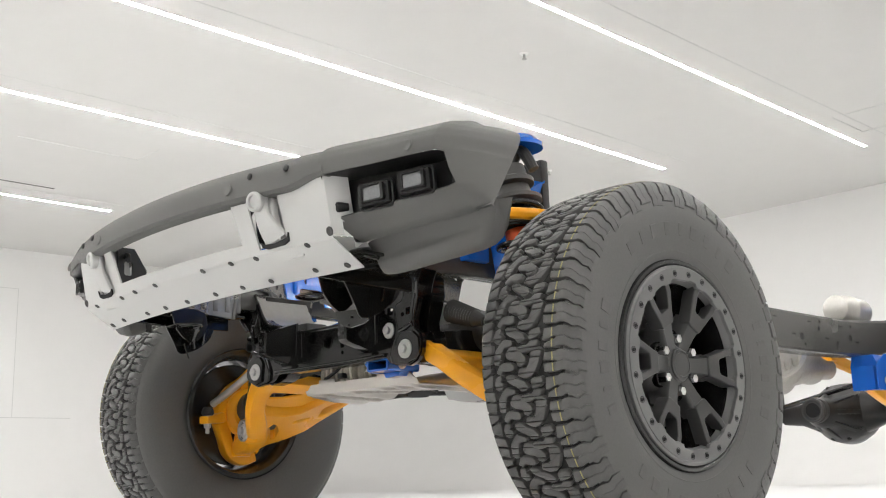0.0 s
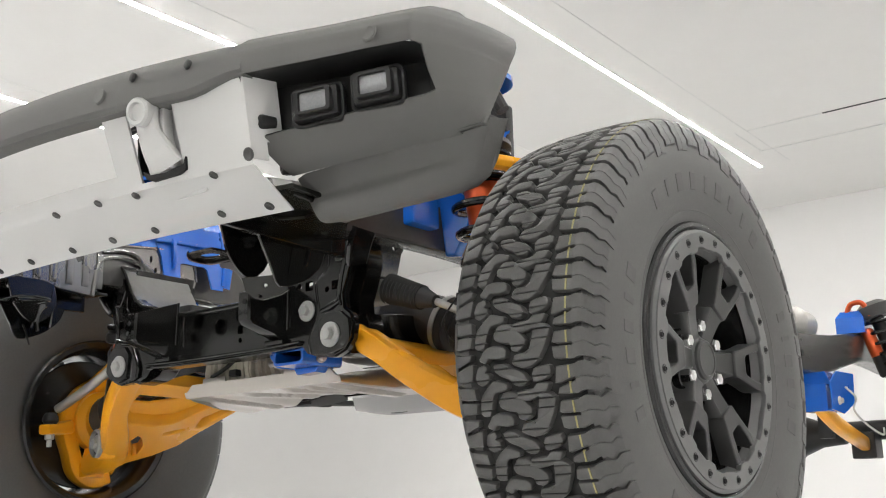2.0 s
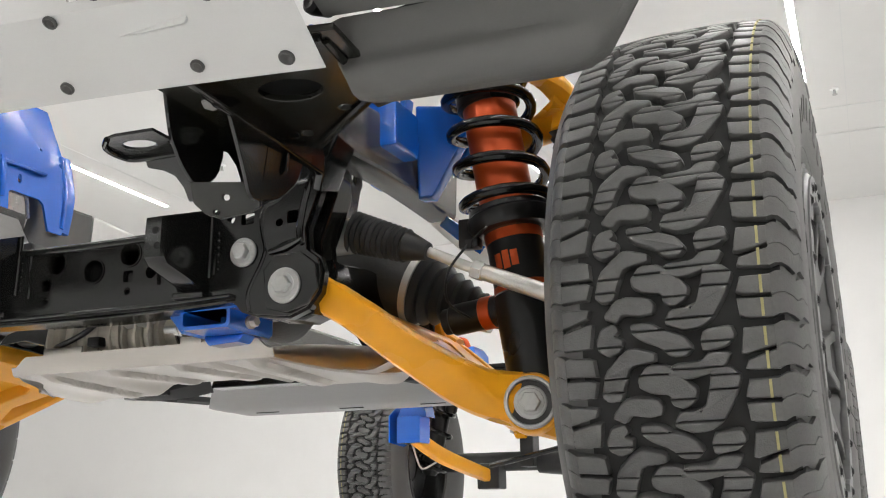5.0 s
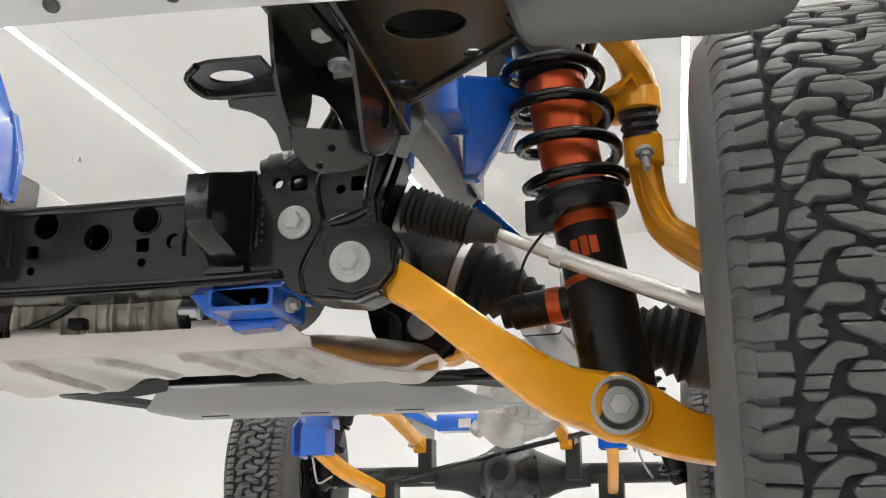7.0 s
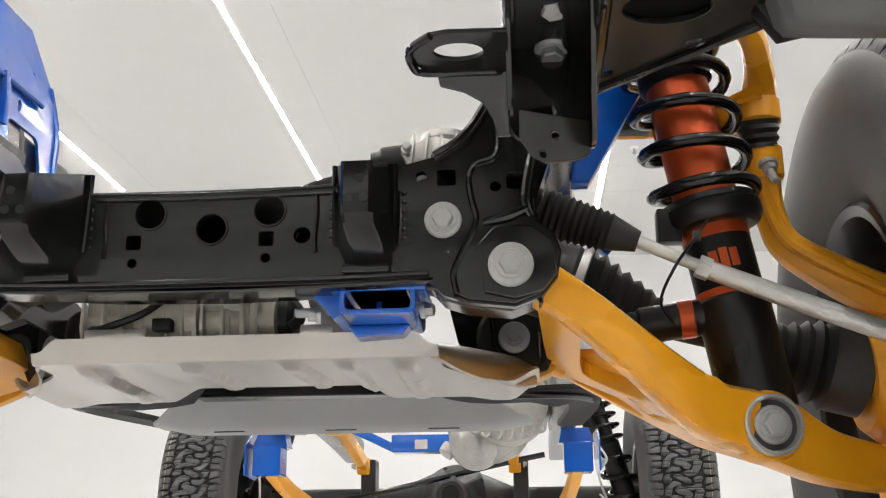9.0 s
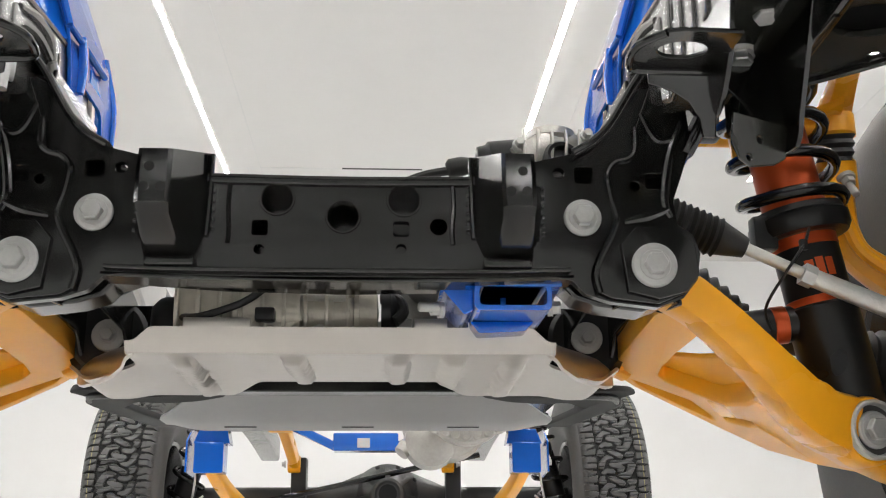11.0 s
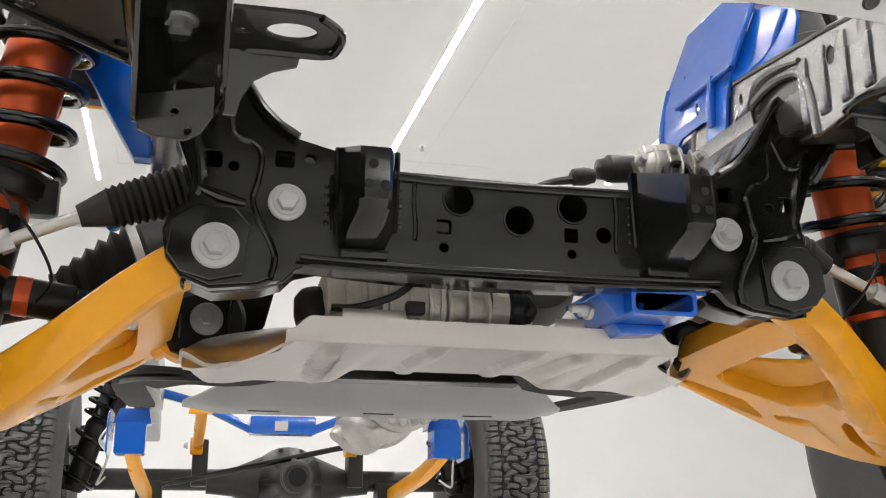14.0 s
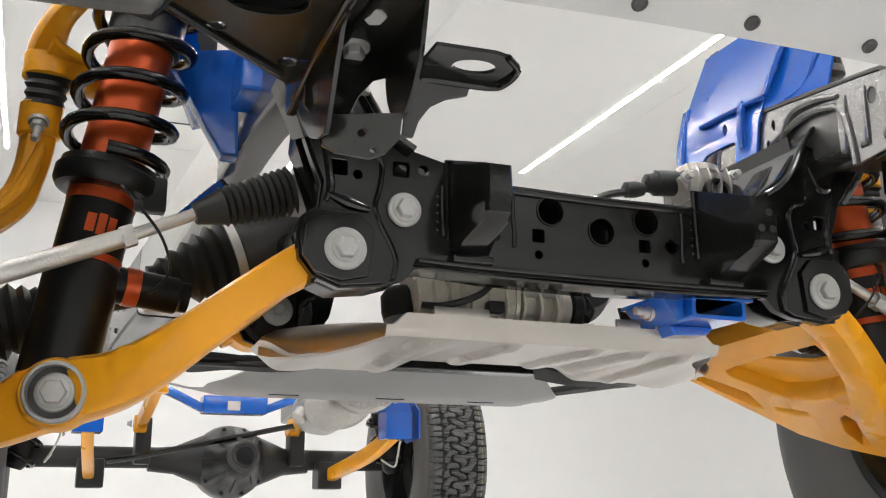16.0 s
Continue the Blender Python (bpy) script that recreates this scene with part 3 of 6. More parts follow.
def wheel(name, x, y, out, turn, single, label, steer=0.0):
    """A wheel with its outer face towards out (+1: +x)."""
    w = group(name, label)
    w.location = (x, y, HUB_Z)
    w.rotation_euler = (turn, 0, steer if out > 0 else math.pi + steer)
    tyre = part("tyre", carcass(), RUBBER_DEEP, w, "black all-terrain tyre")
    # groove floor carries the shade between blocks in its colour
    part("tread_base", lathe([(-0.134, 0.4245), (-0.1, 0.4322), (0, 0.4342), (0.1, 0.4322), (0.134, 0.4245)], (0, 0, 0), (1, 0, 0), 96, caps=False), GROOVE_SHADE, w)
    for a0, a1, n in ((-0.75, 0.75, 9), (math.pi - 0.8, math.pi + 0.8, 10), (math.pi / 2 - 0.42, math.pi / 2 + 0.42, 6), (-math.pi / 2 - 0.42, -math.pi / 2 + 0.42, 6)):
        for i in range(n):
            ob = new("raised_mark", MARKS[(i * 5 + n) % 3])
            ob.parent = w
            ob.rotation_euler = (a0 + (a1 - a0) * (i + 0.5) / n, 0, 0)
            ob = new("raised_mark", MARKS[(i * 5 + n + 1) % 3])
            ob.parent = w
            ob.rotation_euler = (a0 + 0.35 + (a1 - a0) * (i + 0.5) / n, 0, math.pi)
    for k, xs in ((0.254, 0.1375), (0.268, 0.1445)):
        part("sidewall_rib", lathe([(xs - 0.004, k - 0.004), (xs + 0.002, k - 0.001), (xs + 0.002, k + 0.001), (xs - 0.004, k + 0.004)], (0, 0, 0), (1, 0, 0), 96, caps=False), RUBBER_DEEP, w)
    # barrel and face
    barrel = lathe([(-0.118, 0.232), (-0.122, 0.226), (-0.118, 0.212), (-0.09, 0.200), (0.0, 0.186), (0.07, 0.188), (0.104, 0.192), (0.108, 0.220), (0.100, 0.226), (-0.02, 0.222), (-0.1, 0.228)], (0, 0, 0), (1, 0, 0), 64, caps=False)
    part("barrel", barrel, BARREL, w, "glossy black wheel barrel")
    ring = lathe([(0.1225, 0.219), (0.1215, 0.223), (0.118, 0.227), (0.100, 0.228)], (0, 0, 0), (1, 0, 0), 72, caps=False)
    lathe([(0.098, 0.188), (0.1185, 0.196)], (0, 0, 0), (1, 0, 0), 72, bm=ring, caps=False)
    part("ring_rim", ring, BEAD, w)
    part("beadlock_ring", ring_face(), BEAD, w, "satin dark grey beadlock ring")
    for i in range(24):
        a = 2 * math.pi * i / 24 + 0.1
        part("ring_bolt", lathe([(-0.004, 0.0078), (0.0005, 0.0078), (0.0008, 0.0062), (-0.001, 0.0060), (-0.001, 0.0048), (0.0022, 0.0046), (0.003, 0.0034), (0.0008, 0.0026), (0.0008, 0)], (0.1245, 0.2075 * math.sin(a), 0.2075 * math.cos(a)), (1, 0, 0), 14, caps=False), RIM, w)
    part("hub", lathe([(0.03, 0.098), (0.056, 0.093), (0.072, 0.078), (0.076, 0.050), (0.088, 0.044), (0.094, 0.036), (0.094, 0.0)], (0, 0, 0), (1, 0, 0), 36, caps=False), SPOKE, w)
    for i in range(6):
        part("spoke", spoke_arm(math.pi / 3 * i + 0.52), SPOKE, w, "satin dark grey forked spoke")
        part("spoke_fork", spoke_fork(math.pi / 3 * i + 0.52), SPOKE, w)
    cap = lathe([(0.092, 0.036), (0.099, 0.035), (0.1025, 0.031), (0.1025, 0.028), (0.101, 0.027), (0.101, 0.0)], (0, 0, 0), (1, 0, 0), 32, caps=False)
    part("centre_cap", cap, SPOKE, w)
    part("rim_flange", lathe([(0.098, 0.222), (0.112, 0.226), (0.117, 0.233), (0.116, 0.240), (0.104, 0.246)], (0, 0, 0), (1, 0, 0), 72, caps=False), BARREL, w)
    for i in range(6):
        a = math.pi / 3 * i + 0.52 + math.pi / 6
        c = (0.076, 0.060 * math.sin(a), 0.060 * math.cos(a))
        part("nut_seat", lathe([(-0.012, 0.023), (0.0045, 0.022), (0.0055, 0.019), (-0.004, 0.017), (-0.006, 0.0)], c, (1, 0, 0), 24, caps=False), BARREL, w)
        part("lug_nut", lathe([(-0.01, 0.0125), (0.018, 0.0125), (0.023, 0.010), (0.024, 0.0)], c, (1, 0, 0), 6, caps=False), CHROME, w, "bright chrome lug nut")
    # brake disc behind the spokes
    part("brake_disc", lathe([(-0.025, 0.06), (-0.025, 0.155), (0.0, 0.155), (0.0, 0.07), (0.04, 0.065), (0.04, 0.0)], (0, 0, 0), (1, 0, 0), 48), CAST, w)
    part("dust_shield", lathe([(-0.034, 0.07), (-0.030, 0.178), (-0.026, 0.181), (-0.026, 0.070)], (0, 0, 0), (1, 0, 0), 48, caps=False), BARREL, w, "black brake dust shield")
    for ob in w.children:
        if ob.name.split(".")[0] in ("beadlock_ring", "ring_rim", "ring_bolt", "spoke", "spoke_fork", "hub", "centre_cap", "rim_flange", "lug_nut", "nut_seat"):
            ob.location.x, ob.scale = 0.0105, (1, 1.03, 1.03)
    if single:
        for vs, fs in BLOCKS:
            me = mesh_of("tread_block", vs, fs, RUBBER)
            for i in range(PITCHES // 2):
                ob = new("tread_block", me)
                ob.parent = w
                ob.rotation_euler = (-4 * math.pi * i / PITCHES, 0, 0)
    else:
        V, F = [], []
        for i in range(PITCHES // 2):
            m = Matrix.Rotation(-4 * math.pi * i / PITCHES, 3, "X")
            for vs, fs in BLOCKS:
                k = len(V)
                V += [tuple(m @ Vector(q)) for q in vs]
                F += [tuple(k + j for j in f) for f in fs]
        ob = new("tread_blocks", mesh_of("tread_blocks", V, F, RUBBER))
        ob.parent = w
        tagged(ob, kind="stuff")
        ob.name = "tread"
    stripe = bmesh.new()
    for i in range(PITCHES):
        for f0, f1 in (((0.02, 0.37), (0.47, 0.82)) if i % 2 == 0 else ((0.02, 0.36), (0.46, 0.82))):
            vv, rr = 0.113, R_TYRE - 0.0046
            a0, a1 = ((i + f) * PITCH / R_TYRE - 0.1115 / R_TYRE for f in (f0, f1))
            q = [Vector((vv + dv, rr * math.sin(a), rr * math.cos(a))) for dv, a in ((-0.0016, a0), (0.0016, a0), (0.0016, a1), (-0.0016, a1))]
            top = [stripe.verts.new(p) for p in q]
            bot = [stripe.verts.new((p.x, p.y * 0.99, p.z * 0.99)) for p in q]
            stripe.faces.new(top)
            for k in range(4):
                stripe.faces.new((top[k], bot[k], bot[(k + 1) % 4], top[(k + 1) % 4]))
    part("paint_stripe", stripe, STRIPE, w)
    for ob in w.children:
        if ob.name.split(".")[0] in ("tyre", "tread_base", "raised_mark", "sidewall_rib", "tread_block", "tread", "paint_stripe"):
            ob.scale = (0.87, 1.008, 1.008)
    return w


WHEEL_X, REAR_Y, STEER = 0.914, 2.93, -0.033
wheel("front_wheel", WHEEL_X, -0.022, 1, 0.0, True, "front wheel with knobbly tyre and black forked rim", STEER)
wheel("front_wheel", -WHEEL_X, -0.022, -1, 0.3, False, "front wheel with knobbly tyre and black forked rim", STEER)
wheel("rear_wheel", WHEEL_X, REAR_Y, 1, 0.5, False, "rear wheel with knobbly all-terrain tyre")
wheel("rear_wheel", -WHEEL_X, REAR_Y, -1, 0.9, False, "rear wheel with knobbly all-terrain tyre")

# ---- front crossmember
cross = group("front_crossmember", "glossy black pressed steel crossmember with punched holes")
FRONT = -0.275
half = [(0.0, 0.660), (0.146, 0.662), (0.205, 0.682), (0.262, 0.696), (0.300, 0.728), (0.330, 0.768), (0.352, 0.782), (0.400, 0.760),
        (0.404, 0.712), (0.390, 0.672), (0.378, 0.640), (0.381, 0.612), (0.398, 0.600), (0.405, 0.578), (0.400, 0.548), (0.382, 0.526), (0.352, 0.515),
        (0.300, 0.521), (0.272, 0.530), (0.258, 0.545), (0.230, 0.552), (0.140, 0.546), (0.0, 0.543)]
outline = half[:-1] + [(0.0, 0.543)] + [(-x, z) for x, z in half[-2:0:-1]]
holes = [circle(0.070, 0.637, 0.0175), circle(-0.072, 0.637, 0.0175), circle(0.002, 0.617, 0.0175), circle(0.109, 0.606, 0.010),
         rrect(0.058, 0.076, 0.594, 0.612), rrect(-0.099, -0.081, 0.594, 0.612), circle(0.067, 0.580, 0.006, 12), circle(-0.09, 0.578, 0.006, 12)]
for s in SIDES:
    holes += [rrect(s * 0.276 - 0.011, s * 0.276 + 0.011, 0.660, 0.680), circle(s * 0.247, 0.672, 0.007, 14),
              rrect(s * 0.356 - 0.010, s * 0.356 + 0.010, 0.652, 0.671), circle(s * 0.333, 0.655, 0.006, 12)]
part("front_plate", sheet(outline, 0.012, lambda a, b, h: (a, FRONT + h, b), holes, 0.0022), BLACK, cross)
inner = [(x * 0.985, z - 0.006 if z > 0.6 else z + 0.006) for x, z in half]
outline2 = inner + [(-x, z) for x, z in inner[-2:0:-1]]
part("rear_plate", sheet(outline2, 0.05, lambda a, b, h: (a, FRONT + 0.045 + h, b), (), 0.004), BLACK, cross)
# stepped pressing, weld beads and flanges of the crossmember
for s in SIDES:
    bolt(cross, (s * 0.348, FRONT - 0.0125, 0.560), (0, -1, 0), 0.0255, 0.0135, ZINC, "pivot_bolt", "grey zinc flanged bolt")
    bolt(cross, (s * 0.272, FRONT - 0.001, 0.618), (0, -1, 0), 0.0215, 0.0125, ZINC, "flange_bolt", "grey zinc flanged bolt")
    over = [(0.338, 0.728), (0.337, 0.700), (0.328, 0.688), (0.312, 0.683), (0.303, 0.668), (0.306, 0.640), (0.311, 0.618), (0.304, 0.596), (0.291, 0.572), (0.284, 0.552), (0.288, 0.530), (0.300, 0.524), (0.352, 0.518), (0.380, 0.529), (0.397, 0.550), (0.402, 0.578), (0.395, 0.598), (0.378, 0.611), (0.375, 0.642), (0.387, 0.674), (0.400, 0.712), (0.397, 0.756), (0.356, 0.777)]
    part("end_pressing", sheet(over, 0.0075, lambda a, b, h: (s * a, FRONT - 0.0065 + h, b), [rrect(0.346, 0.366, 0.652, 0.671), circle(0.333, 0.655, 0.006, 12)], 0.0026), BLACK, cross)
    part("pressed_ridge", tube([(s * x, FRONT - 0.0035, z) for x, z in over[:11]], 0.0046, 10, 4), BLACK, cross)
    part("pressed_ridge", tube([(s * 0.345, FRONT - 0.005, 0.745), (s * 0.362, FRONT - 0.005, 0.712), (s * 0.388, FRONT - 0.005, 0.716)], [0.004, 0.0055, 0.004], 10), BLACK, cross)
    part("pressed_ridge", tube([(s * 0.392, FRONT - 0.005, 0.735), (s * 0.376, FRONT - 0.005, 0.694), (s * 0.366, FRONT - 0.005, 0.640), (s * 0.372, FRONT - 0.005, 0.618)], [0.004, 0.006, 0.006, 0.004], 10), BLACK, cross)
    part("pressed_ridge", tube([(s * 0.370, FRONT - 0.006, 0.628), (s * 0.345, FRONT - 0.007, 0.618), (s * 0.318, FRONT - 0.007, 0.612)], [0.004, 0.0075, 0.004], 10), BLACK, cross)
    # folded bracket welded on the face
    rows = []
    for z, lift, pl in ((0.656, 1, ((0.148, 0.004), (0.151, -0.006), (0.170, -0.094), (0.174, -0.099), (0.200, -0.099), (0.205, -0.095), (0.213, -0.006), (0.214, 0.004))),
                        (0.630, 0.4, ((0.148, 0.004), (0.151, -0.006), (0.170, -0.096), (0.174, -0.101), (0.201, -0.101), (0.206, -0.097), (0.213, -0.006), (0.214, 0.004))),
                        (0.598, 0, ((0.149, 0.004), (0.152, -0.006), (0.171, -0.096), (0.175, -0.101), (0.201, -0.101), (0.206, -0.097), (0.213, -0.006), (0.214, 0.004))),
                        (0.590, 0, ((0.150, 0.004), (0.153, -0.006), (0.172, -0.088), (0.176, -0.093), (0.200, -0.093), (0.205, -0.089), (0.212, -0.006), (0.213, 0.004))),
                        (0.568, 0, ((0.160, 0.004), (0.162, -0.004), (0.172, -0.010), (0.176, -0.012), (0.208, -0.012), (0.212, -0.010), (0.214, -0.004), (0.214, 0.004)))):
        rows.append([mx(s, (x, FRONT + y, z + lift * 0.034 * (1 + max(y, -0.1) / 0.1))) for x, y in pl])
    part("folded_bracket", skin(rows), BLACK, cross, "", 30)
    # dark discs on the bracket face stand for shaded holes
    for bx, bz in ((0.192, 0.636), (0.179, 0.614), (0.196, 0.614)):
        part("bracket_hole", lathe([(-0.006, 0.0052), (0.0006, 0.0052), (0.0006, 0)], mx(s, (bx, FRONT - 0.101, bz)), (0, -1, 0), 14, caps=False), DARK, cross)
    part("bracket_weld", tube([mx(s, (0.216, FRONT - 0.002, 0.688)), mx(s, (0.216, FRONT - 0.002, 0.64)), mx(s, (0.215, FRONT - 0.002, 0.585))], 0.0035, 8, 4), BLACK, cross)
    part("bracket_weld", tube([mx(s, (0.146, FRONT - 0.002, 0.688)), mx(s, (0.147, FRONT - 0.002, 0.64)), mx(s, (0.149, FRONT - 0.002, 0.592))], 0.0035, 8, 4), BLACK, cross)
    foot = box(0.158, 0.212, FRONT - 0.014, FRONT + 0.002, 0.556, 0.567, 0.003)
    if s < 0:
        bmesh.ops.transform(foot, matrix=Matrix.Diagonal((-1, 1, 1, 1)), verts=foot.verts)
    part("bracket_foot", foot, BLACK, cross)
    part("weld_bead", tube([(s * 0.125, FRONT, 0.655), (s * 0.126, FRONT, 0.63), (s * 0.124, FRONT, 0.60), (s * 0.125, FRONT, 0.585)], 0.003, 6), BLACK, cross)
    part("weld_bead", tube([(s * 0.222, FRONT, 0.655), (s * 0.222, FRONT, 0.62), (s * 0.22, FRONT, 0.590)], 0.003, 6), BLACK, cross)
for s in SIDES:
    for xx, z0, z1 in ((0.1425, 0.600, 0.655), (0.2275, 0.598, 0.652)):
        for k in range(6):
            zz = z0 + (z1 - z0) * k / 5
            part("weld_bead", lathe([(0, 0.0032), (0.0012, 0.0028), (0.002, 0)], (s * xx, FRONT, zz), (0, -1, 0), 8), BLACK, cross)
part("face_shelf", beam([(-0.255, FRONT - 0.004, 0.556), (-0.14, FRONT - 0.004, 0.553), (0.14, FRONT - 0.004, 0.553), (0.255, FRONT - 0.004, 0.556)], [(0.010, 0.005)] * 4), BLACK, cross)
for xx in (0.070, -0.072, 0.002):
    zz = 0.617 if abs(xx) < 0.01 else 0.637
    part("hole_lip", lathe([(0.001, 0.0178), (-0.0018, 0.0182), (-0.0018, 0.0198), (0.001, 0.0205)], (xx, FRONT, zz), (0, 1, 0), 28, caps=False), BLACK, cross)
for s in SIDES:
    part("pivot_plate", sheet([(0.312, 0.586), (0.330, 0.606), (0.372, 0.606), (0.396, 0.588), (0.399, 0.550), (0.384, 0.531), (0.352, 0.522), (0.318, 0.530)], 0.006, lambda a, b, h: (s * a, FRONT - 0.012 + h, b), [circle(0.348, 0.560, 0.013, 18)], 0.0015), BLACK, cross)
part("lower_flange", beam([(-0.26, FRONT + 0.02, 0.550), (-0.14, FRONT + 0.02, 0.546), (0.14, FRONT + 0.02, 0.546), (0.26, FRONT + 0.02, 0.550)], [(0.04, 0.006)] * 4), BLACK, cross)
part("upper_flange", beam([(-0.15, FRONT + 0.03, 0.660), (0, FRONT + 0.03, 0.658), (0.15, FRONT + 0.03, 0.660)], [(0.07, 0.012)] * 3), BLACK, cross)
part("stamped_oval", lathe([(0, 0.0), (0, 0.026), (0.0012, 0.027), (0.0012, 0.030), (0, 0.031)], (0, 0, 0), (0, -1, 0), 40), BLACK, cross)
oval = cross.children[-1]
oval.location, oval.scale = (0.004, FRONT - 0.0005, 0.572), (1, 1, 0.42)

# rear leg of the crossmember under the arms
for s in SIDES:
    side_leg = [(FRONT + 0.01, 0.520), (FRONT + 0.01, 0.60), (-0.10, 0.62), (0.08, 0.62), (0.165, 0.595), (0.185, 0.545), (0.155, 0.512), (0.115, 0.515), (0.06, 0.555), (-0.08, 0.560), (-0.19, 0.528)]
    for xx in (0.312, 0.378):
        part("arm_bracket", sheet(side_leg, 0.005, lambda a, b, h, xx=xx: (s * (xx + h), a, b), (), 0.0015), BLACK, cross)
    part("rear_bracket", sheet([(0.408, 0.602), (0.410, 0.545), (0.392, 0.508), (0.352, 0.496), (0.312, 0.503), (0.282, 0.522), (0.262, 0.552), (0.250, 0.602)], 0.006, lambda a, b, h: (s * a, 0.106 + h, b), (), 0.002), BLACK, cross)
    part("rear_pivot_mount", lathe([(-0.005, 0.050), (0, 0.056), (0.022, 0.056), (0.026, 0.05)], mx(s, (0.345, 0.105, 0.556)), (0, 1, 0), 32), BLACKPLASTIC, cross)
    bolt(cross, mx(s, (0.345, 0.0995, 0.556)), (0, -1, 0), 0.0235, 0.010, ZINC, "pivot_bolt")

# ---- frame rails
for s in SIDES:
    rail = group("frame_rail", "dark coated steel frame rail with ribs and holes")
    path = [(0.392, -0.64, 0.772), (0.390, -0.30, 0.800), (0.405, -0.08, 0.812), (0.411, 0.15, 0.812), (0.428, 0.42, 0.785), (0.455, 0.75, 0.725), (0.475, 1.2, 0.72), (0.475, 1.9, 0.72), (0.475, 2.3, 0.74), (0.50, 2.75, 0.80), (0.50, 3.3, 0.78), (0.50, 3.75, 0.74)]
    sizes = [(0.068, 0.07), (0.068, 0.09), (0.052, 0.10), (0.056, 0.11), (0.072, 0.13)] + [(0.09, 0.150)] * 4 + [(0.09, 0.11)] * 3
    part("front_rail", beam([mx(s, p) for p in path[:4]], sizes[:4], side=(1, 0, 0), r=0.12), RAILDARK, rail, "dark coated pressed steel front rail")
    part("mid_rail", beam([mx(s, p) for p in path[3:6]], sizes[3:6], side=(1, 0, 0), r=0.12), RAIL_REFLECT, rail, "coated rail section, coloured bright for the reflected floor")
    part("rail", beam([mx(s, p) for p in path[5:]], sizes[5:], side=(1, 0, 0), r=0.12), RAILDARK, rail, "dark coated pressed steel rail")
    # dark disc on the panel stands for a hole's shaded inside
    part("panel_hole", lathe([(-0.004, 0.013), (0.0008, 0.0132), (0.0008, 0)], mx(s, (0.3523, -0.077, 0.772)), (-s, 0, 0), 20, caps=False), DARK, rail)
    face = [(-0.66, 0.735), (-0.47, 0.731), (-0.369, 0.722), (-0.364, 0.763), (-0.353, 0.806), (-0.325, 0.822), (-0.275, 0.828), (-0.22, 0.815), (-0.19, 0.79), (-0.165, 0.70), (-0.09, 0.70), (-0.06, 0.80), (-0.08, 0.862), (-0.16, 0.870), (-0.33, 0.853), (-0.45, 0.838), (-0.66, 0.80)]
    part("inner_panel", sheet(face, 0.005, lambda a, b, h: (s * (0.3525 + h), a, b), [circle(-0.093, 0.785, 0.013, 18, 1.7), circle(-0.205, 0.838, 0.004, 10, 2.2), circle(-0.19, 0.812, 0.004, 10, 1.6), circle(-0.408, 0.810, 0.008, 14, 1.5)], 0.002), RAIL, rail, "pressed steel rail face with ribs, coloured bright for reflected light")
    part("panel_edge", tube([mx(s, (0.352, a, b)) for a, b in face[2:10]], 0.006, 8, 4), RAIL, rail)
    part("top_lip", tube([mx(s, (0.353, a, b)) for a, b in face[11:]], 0.004, 8, 4), RAIL, rail)
    part("panel_fold", tube([mx(s, (0.352, -0.215, 0.790)), mx(s, (0.350, -0.25, 0.838)), mx(s, (0.350, -0.30, 0.842)), mx(s, (0.352, -0.345, 0.832))], [0.004, 0.007, 0.007, 0.004], 8, 5), RAIL, rail)
    for yy in (-0.600, -0.557, -0.515, -0.474, -0.432, -0.390, -0.352):
        part("pressed_rib", beam([mx(s, (0.353, yy, 0.742)), mx(s, (0.352, yy, 0.752)), mx(s, (0.352, yy, 0.818)), mx(s, (0.353, yy, 0.828))], [(0.018, 0.002), (0.018, 0.008), (0.018, 0.008), (0.018, 0.002)], side=(0, 1, 0), n=3, r=0.45), RAIL, rail)
    # rail holes are dark discs on its face, their shade given by colour
    for yy, zz, r in ((1.0, 0.72, 0.013), (1.15, 0.745, 0.008), (1.3, 0.69, 0.012), (1.45, 0.74, 0.009), (1.6, 0.70, 0.014), (1.75, 0.74, 0.008), (1.9, 0.69, 0.01), (2.02, 0.72, 0.012)):
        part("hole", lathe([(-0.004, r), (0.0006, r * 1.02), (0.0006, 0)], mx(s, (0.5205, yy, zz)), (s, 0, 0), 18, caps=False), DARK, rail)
    # flat dark bars and discs for the shade in slots and small holes
    for k in range(9):
        yy = 0.95 + 0.135 * k
        part("slot", box(-0.001, 0.001, -0.016, 0.016, -0.002, 0.002, 0.0006, m=Matrix.Translation(mx(s, (0.5205, yy + 0.05, 0.762 if k % 2 else 0.706)))), DARK, rail)
        part("hole", lathe([(-0.004, 0.006), (0.0006, 0.0062), (0.0006, 0)], mx(s, (0.5205, yy, 0.672 if k % 2 else 0.768)), (s, 0, 0), 14, caps=False), DARK, rail)
    # bumper mount: bottom plate with a big oval hole
    pl = [(0.36, -0.70), (0.62, -0.66), (0.608, -0.500), (0.522, -0.424), (0.44, -0.350), (0.36, -0.32)]
    part("mount_plate", sheet(pl, 0.008, lambda a, b, h: (s * a, b, 0.728 + h), [circle(0.50, -0.54, 0.040, 24, 0.75), circle(0.45, -0.41, 0.010, 14), circle(0.535, -0.468, 0.009, 14)], 0.002), OLIVE, rail)
    # dark cup added behind the oval hole to shade its inside
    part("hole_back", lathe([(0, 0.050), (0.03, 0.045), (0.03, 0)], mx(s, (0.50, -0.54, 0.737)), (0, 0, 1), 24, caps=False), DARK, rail)
